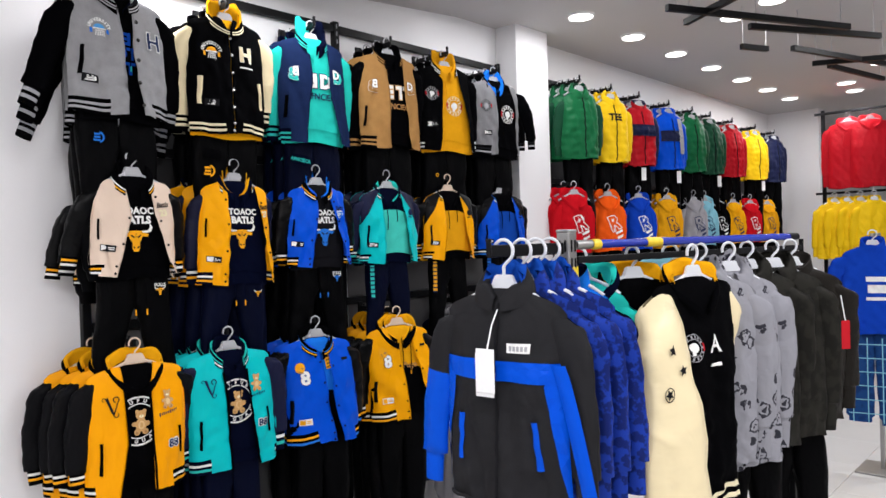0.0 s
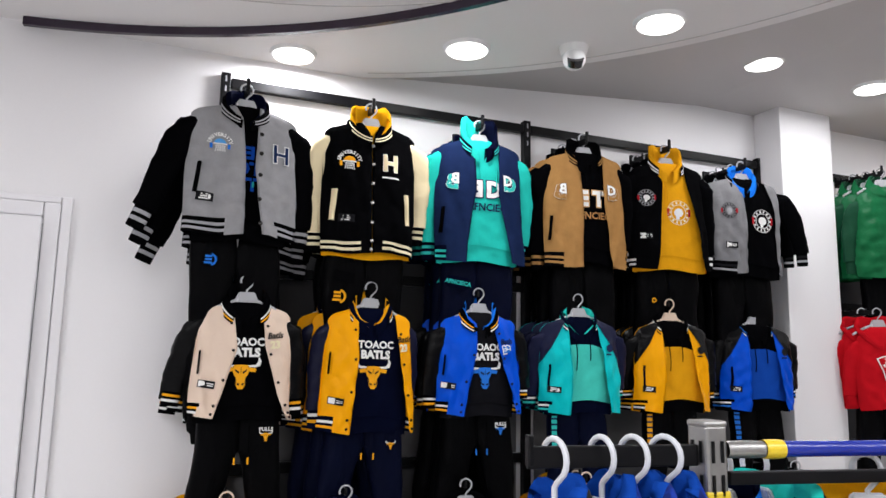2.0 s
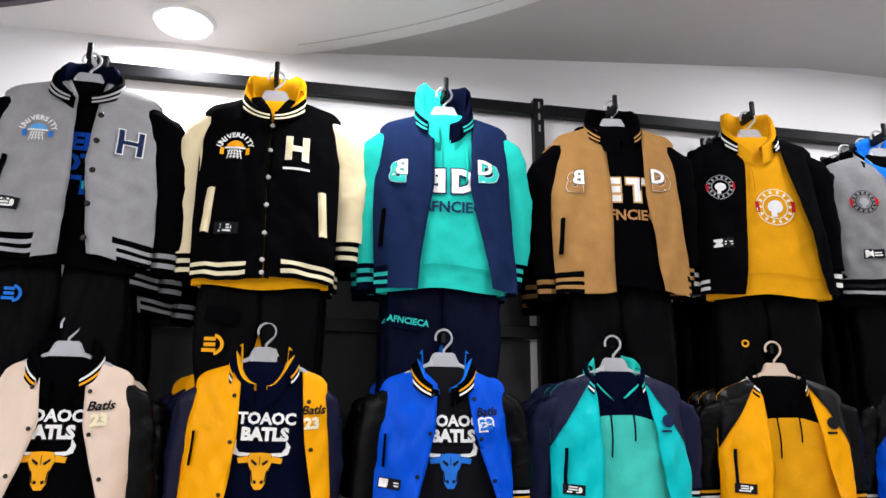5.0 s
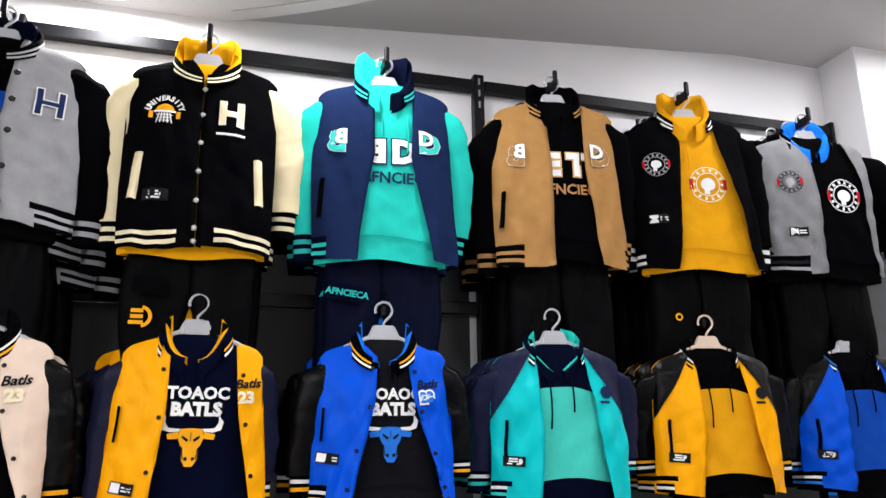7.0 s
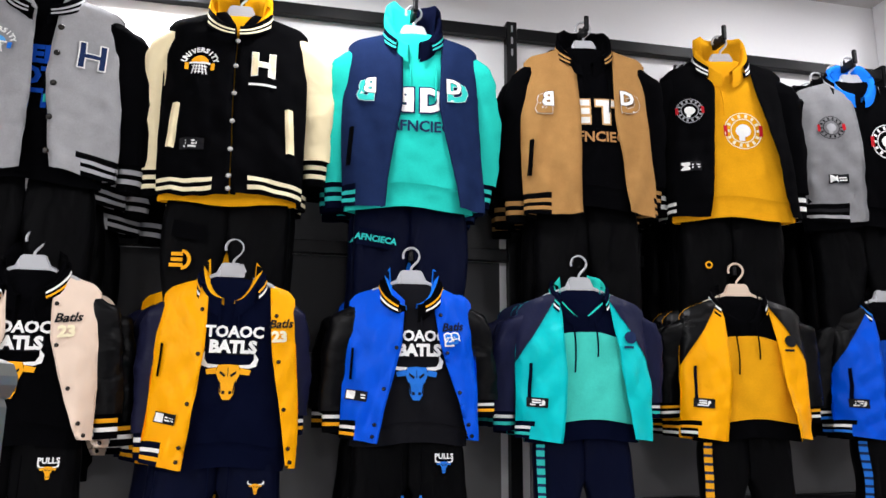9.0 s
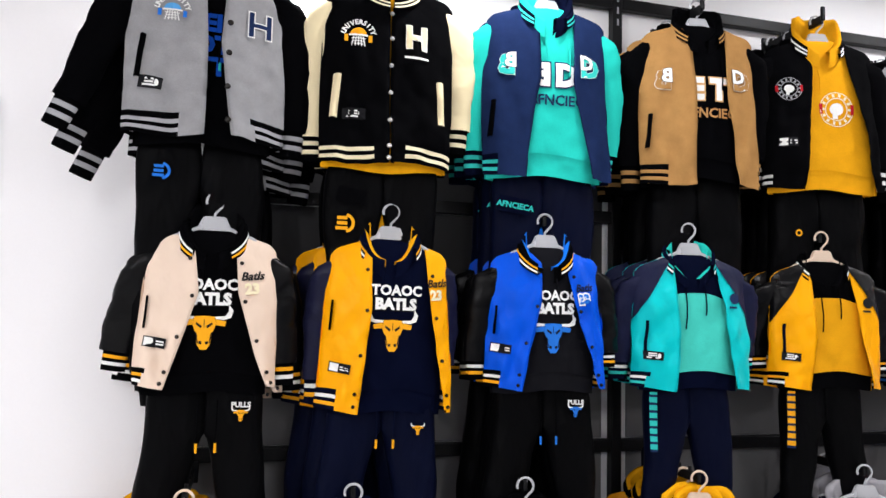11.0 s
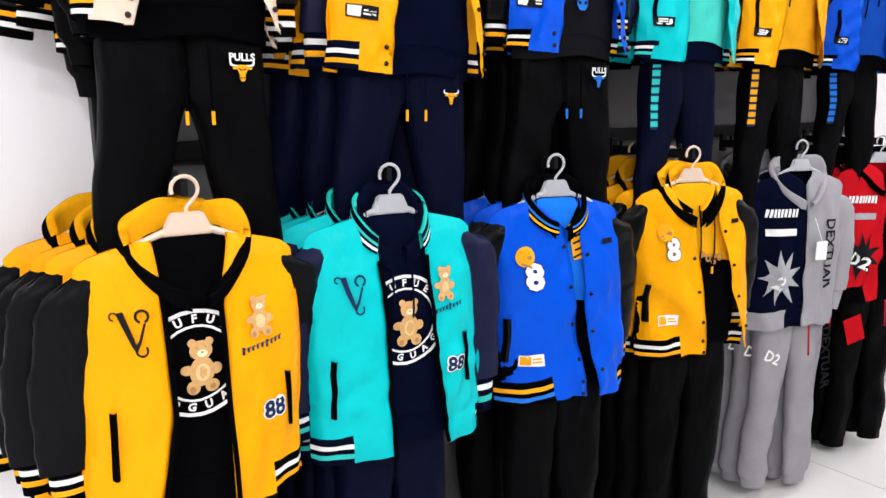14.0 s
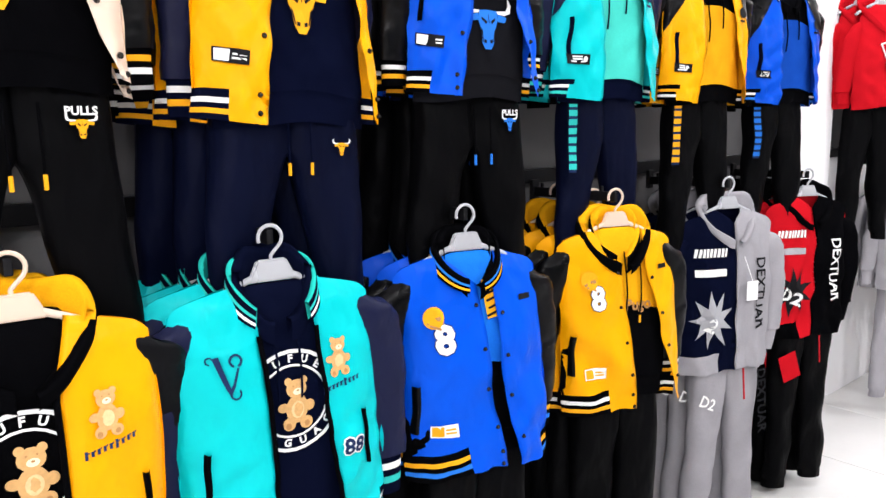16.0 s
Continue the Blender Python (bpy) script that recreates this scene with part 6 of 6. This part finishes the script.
for k, (x, body, slv, rib, neck, lab, zh) in enumerate(RACK):
    mm = racked(x, (0.10, 0.10, 0.02, -0.10, 0.06, 0.0, -0.03, 0.0, -0.02, -0.02)[k], 1.508, (-84, -82, -24, -14, -70, -44, -34, -40, -44, -50)[k])
    cr = slv == "cream_leather"
    j, t = jacket(mm, lab, 0.15 if k in (0, 1, 4) else 0.185, 0.15 if k in (0, 1, 4) else 0.185, zh, body, slv, rib, "print_cream" if cr else rib, "print_cream" if cr else rib, 651 + 9 * k, zt=-0.094, drop=0.032 if cr else 0.055, depth=0.045, hem=not neck == "puffhood", neck=neck, lining="gold_cot" if cr else slv, name="varsity_jacket" if cr else "jacket", group="clothes on the floor rack", r0=0.080 if cr else 0.070, r1=0.150 if cr else 0.042, collar_w=0.082, amp=0.006, arms=[((0.255, -0.11, -0.36), (0.265, -0.13, zh - 0.10)), ((0.16, 0.10, -0.36), (0.12, 0.12, zh + 0.05))] if cr else ["none", "none"] if k == 4 else None)
    if cr and k == 3:
        word("A", 0.045, -0.30, 0.075, t, M["print_white"], j, 0.001)
        lay("small_lettering", quads(0.045, -0.36, 0.05, 0.010, 3, 1), t, M["print_white"], j)
        fist_badge(-0.06, -0.30, 0.040, t, j, "print_grey")
        for n, (zz, kind) in enumerate(((-0.285, 0), (-0.340, 1), (-0.395, 2))):
            sl = [c for c in j.children if c.name.startswith("sleeve")][0]
            co = [v.co for v in sl.data.vertices]
            best = min((c for c in co if abs(c.z - zz) < 0.02), key=lambda c: c.y)
            pts = [(best.x + (0.017 if q % 2 == 0 else 0.008) * math.cos(radians(90 + 36 * q + 12 * kind)), zz + (0.017 if q % 2 == 0 else 0.008) * math.sin(radians(90 + 36 * q + 12 * kind))) for q in range(10 if kind else 8)]
            lay("sleeve_star", [[(best.x, zz), pts[q], pts[(q + 1) % len(pts)]] for q in range(len(pts))] + (ring(best.x, zz, 0.017, 0.020) if kind == 2 else []), Flat(best.y), M["print_black"], j, 0.005)
    if k > 4:
        tube("zip", [(0.0, float(t.front(0.0, z)) - 0.003, z) for z in np.linspace(-0.15, zh + 0.01, 24)], 0.004, M["print_black"], j, 6)
    hanger(mm, "hang_w")
    if k in (5, 7, 9):
        trousers(mm @ pose(0, 0.03, 0), "black trousers on the floor rack", -0.68, -1.34, "black_cot", 655 + 9 * k, group="clothes on the floor rack", w=0.12)
tg = root("price_tag", racked(2.60, -0.26, 1.30, -40), "red card price tag on a white string", "price tag")
part("card", box_bm(0.030, 0.003, 0.095, (0, 0, -0.11), 0.0008), M["print_red"], tg)
tube("string", [(0, 0.02, 0.02), (0, 0, -0.065)], 0.002, M["white_card"], tg, 5)

# a second rack with a blue shirt and checked shorts
st = root("garment_stand", pose(5.06, 0.93, 0), "slim chrome garment stand with a flat foot", "garment stand")
part("pole", box_bm(0.025, 0.025, 1.50, (0.10, 0, 0.76), 0.003), M["steel"], st)
part("foot", box_bm(0.30, 0.26, 0.012, (0.10, 0, 0.008), 0.004), M["steel"], st)
part("bar", box_bm(0.20, 0.02, 0.02, (0.02, 0, 1.50), 0.003), M["steel"], st)
mm = pose(5.0, 0.93, 1.53, 0, 0, -78)
j, t = jacket(mm, "royal blue cotton shirt with white chest lettering", 0.165, 0.165, -0.64, "royal", "royal", "royal", "royal", "royal", 801, zt=-0.09, drop=0.05, depth=0.05, hem=False, neck="stand", name="shirt", category="shirt", group="clothes on the garment stand", cuff=False, arms=[((0.22, 0, -0.24), (0.23, 0, -0.34)), ((0.22, 0, -0.24), (0.23, 0, -0.34))])
for zz, ww, hh in ((-0.30, 0.14, 0.03), (-0.36, 0.12, 0.05), (-0.42, 0.14, 0.02)):
    lay("chest_lettering", quads(0.03, zz, ww, hh, 4, 1), t, M["print_white"], j)
hanger(mm, "hang_w")
pants = trousers(mm @ pose(0, 0.02, 0), "blue checked cotton shorts with pale lines", -0.60, -1.20, "plaid", 803, w=0.16, group="clothes on the garment stand", r1=0.075)
lay("check_line", [q for k in range(4) for q in quads(-0.12 + 0.08 * k, -0.92, 0.006, 0.52, 1, 6)] + [q for k in range(6) for q in quads(0, -0.70 - 0.085 * k, 0.29, 0.006, 6, 1)], Flat(-0.075), M["paleblue_cot"], pants, 0.004)

# tall stand with red jackets over yellow shirts, far along the aisle
tall = root("tall_clothes_stand", pose(8.35, 1.70, 0), "tall black steel clothes stand with two rails", "clothes stand")
for dy in (-0.55, 0.36):
    part("upright", box_bm(0.035, 0.035, 2.80, (0, dy, 1.40), 0.003), M["metal_black"], tall)
    part("foot", box_bm(0.5, 0.05, 0.03, (0, dy, 0.017), 0.004), M["metal_black"], tall)
for z in (2.76, 1.92):
    part("rail", box_bm(0.025, 1.0, 0.025, (-0.03, -0.065, z), 0.003), M["metal_black"], tall)
for k in range(2):
    mm = pose(8.25, 1.80 - 0.20 * k, 2.74, 0, 0, -70)
    j, t = jacket(mm, "plain dark red cotton jacket on the tall stand", 0.18, 0.19, -0.78, "red_satin", "red_satin", "red_satin", "red_satin", "red_satin", 821 + 5 * k, depth=0.08, neck="hood", lining="red_satin", name="jacket", group="red jackets on the tall stand")
    hanger(mm)
for k in range(4):
    mm = pose(8.20, 1.93 - 0.12 * k, 1.92, 0, 0, -55)
    j, t = jacket(mm, "bright yellow cotton shirt on the tall stand", 0.16, 0.18, -0.68, "yellow_satin", "yellow_satin", "yellow_satin", "yellow_satin", "yellow_satin", 841 + 5 * k, depth=0.05, neck="stand", name="shirt", category="shirt", group="yellow shirts on the tall stand", hem=False, cuff=False)
    hanger(mm, "hang_w")

# black lattice bars under the ceiling
for k, (a, b) in enumerate((((3.46, 1.51), (4.60, 0.94)), ((3.40, 0.95), (3.80, 1.56)), ((4.55, 1.53), (4.75, 1.44)), ((4.15, 1.34), (4.98, 0.86)), ((4.85, 1.32), (5.95, 0.96)), ((5.60, 1.30), (6.45, 1.13)), ((5.42, 1.36), (5.62, 0.95)))):
    la = root("ceiling_lattice_bar", pose((a[0] + b[0]) / 2, (a[1] + b[1]) / 2, 2.70), "black steel lattice bar hung under the ceiling", "ceiling bar", "ceiling lattice bars")
    o = ((a[0] + b[0]) / 2, (a[1] + b[1]) / 2, 2.70)
    bar_between("bar", (*a, 2.70 + 0.004 * (k % 2)), (*b, 2.70 + 0.004 * (k % 2)), 0.030, 0.034, M["metal_black"], la, o)
    for e in (a, b):
        part("hanger_rod", box_bm(0.006, 0.006, 0.235, (0.9 * (e[0] - o[0]), 0.9 * (e[1] - o[1]), 0.132)), M["ceil2"], la)

# ---- floor tiles ----
bm = box_bm(0.596, 0.596, 0.010, (0, 0, -0.005), 0.0015)
one = part("tile", bm, M["tile"], floor)
tile_mesh = one.data
bpy.data.objects.remove(one)
count = 0
nx, ny = int((X1 - X0) / 0.6) + 1, int((WALL_Y - Y0) / 0.6) + 1
for i in range(nx):
    for k in range(ny):
        cx, cy = X0 + 0.3 + 0.6 * i, WALL_Y - 0.3 - 0.6 * k
        if cx > X1 - 0.3 or cy < Y0 + 0.3:
            continue
        tl = new("tile", tile_mesh)
        tl.parent = floor
        tl.location = (cx, cy, 0)
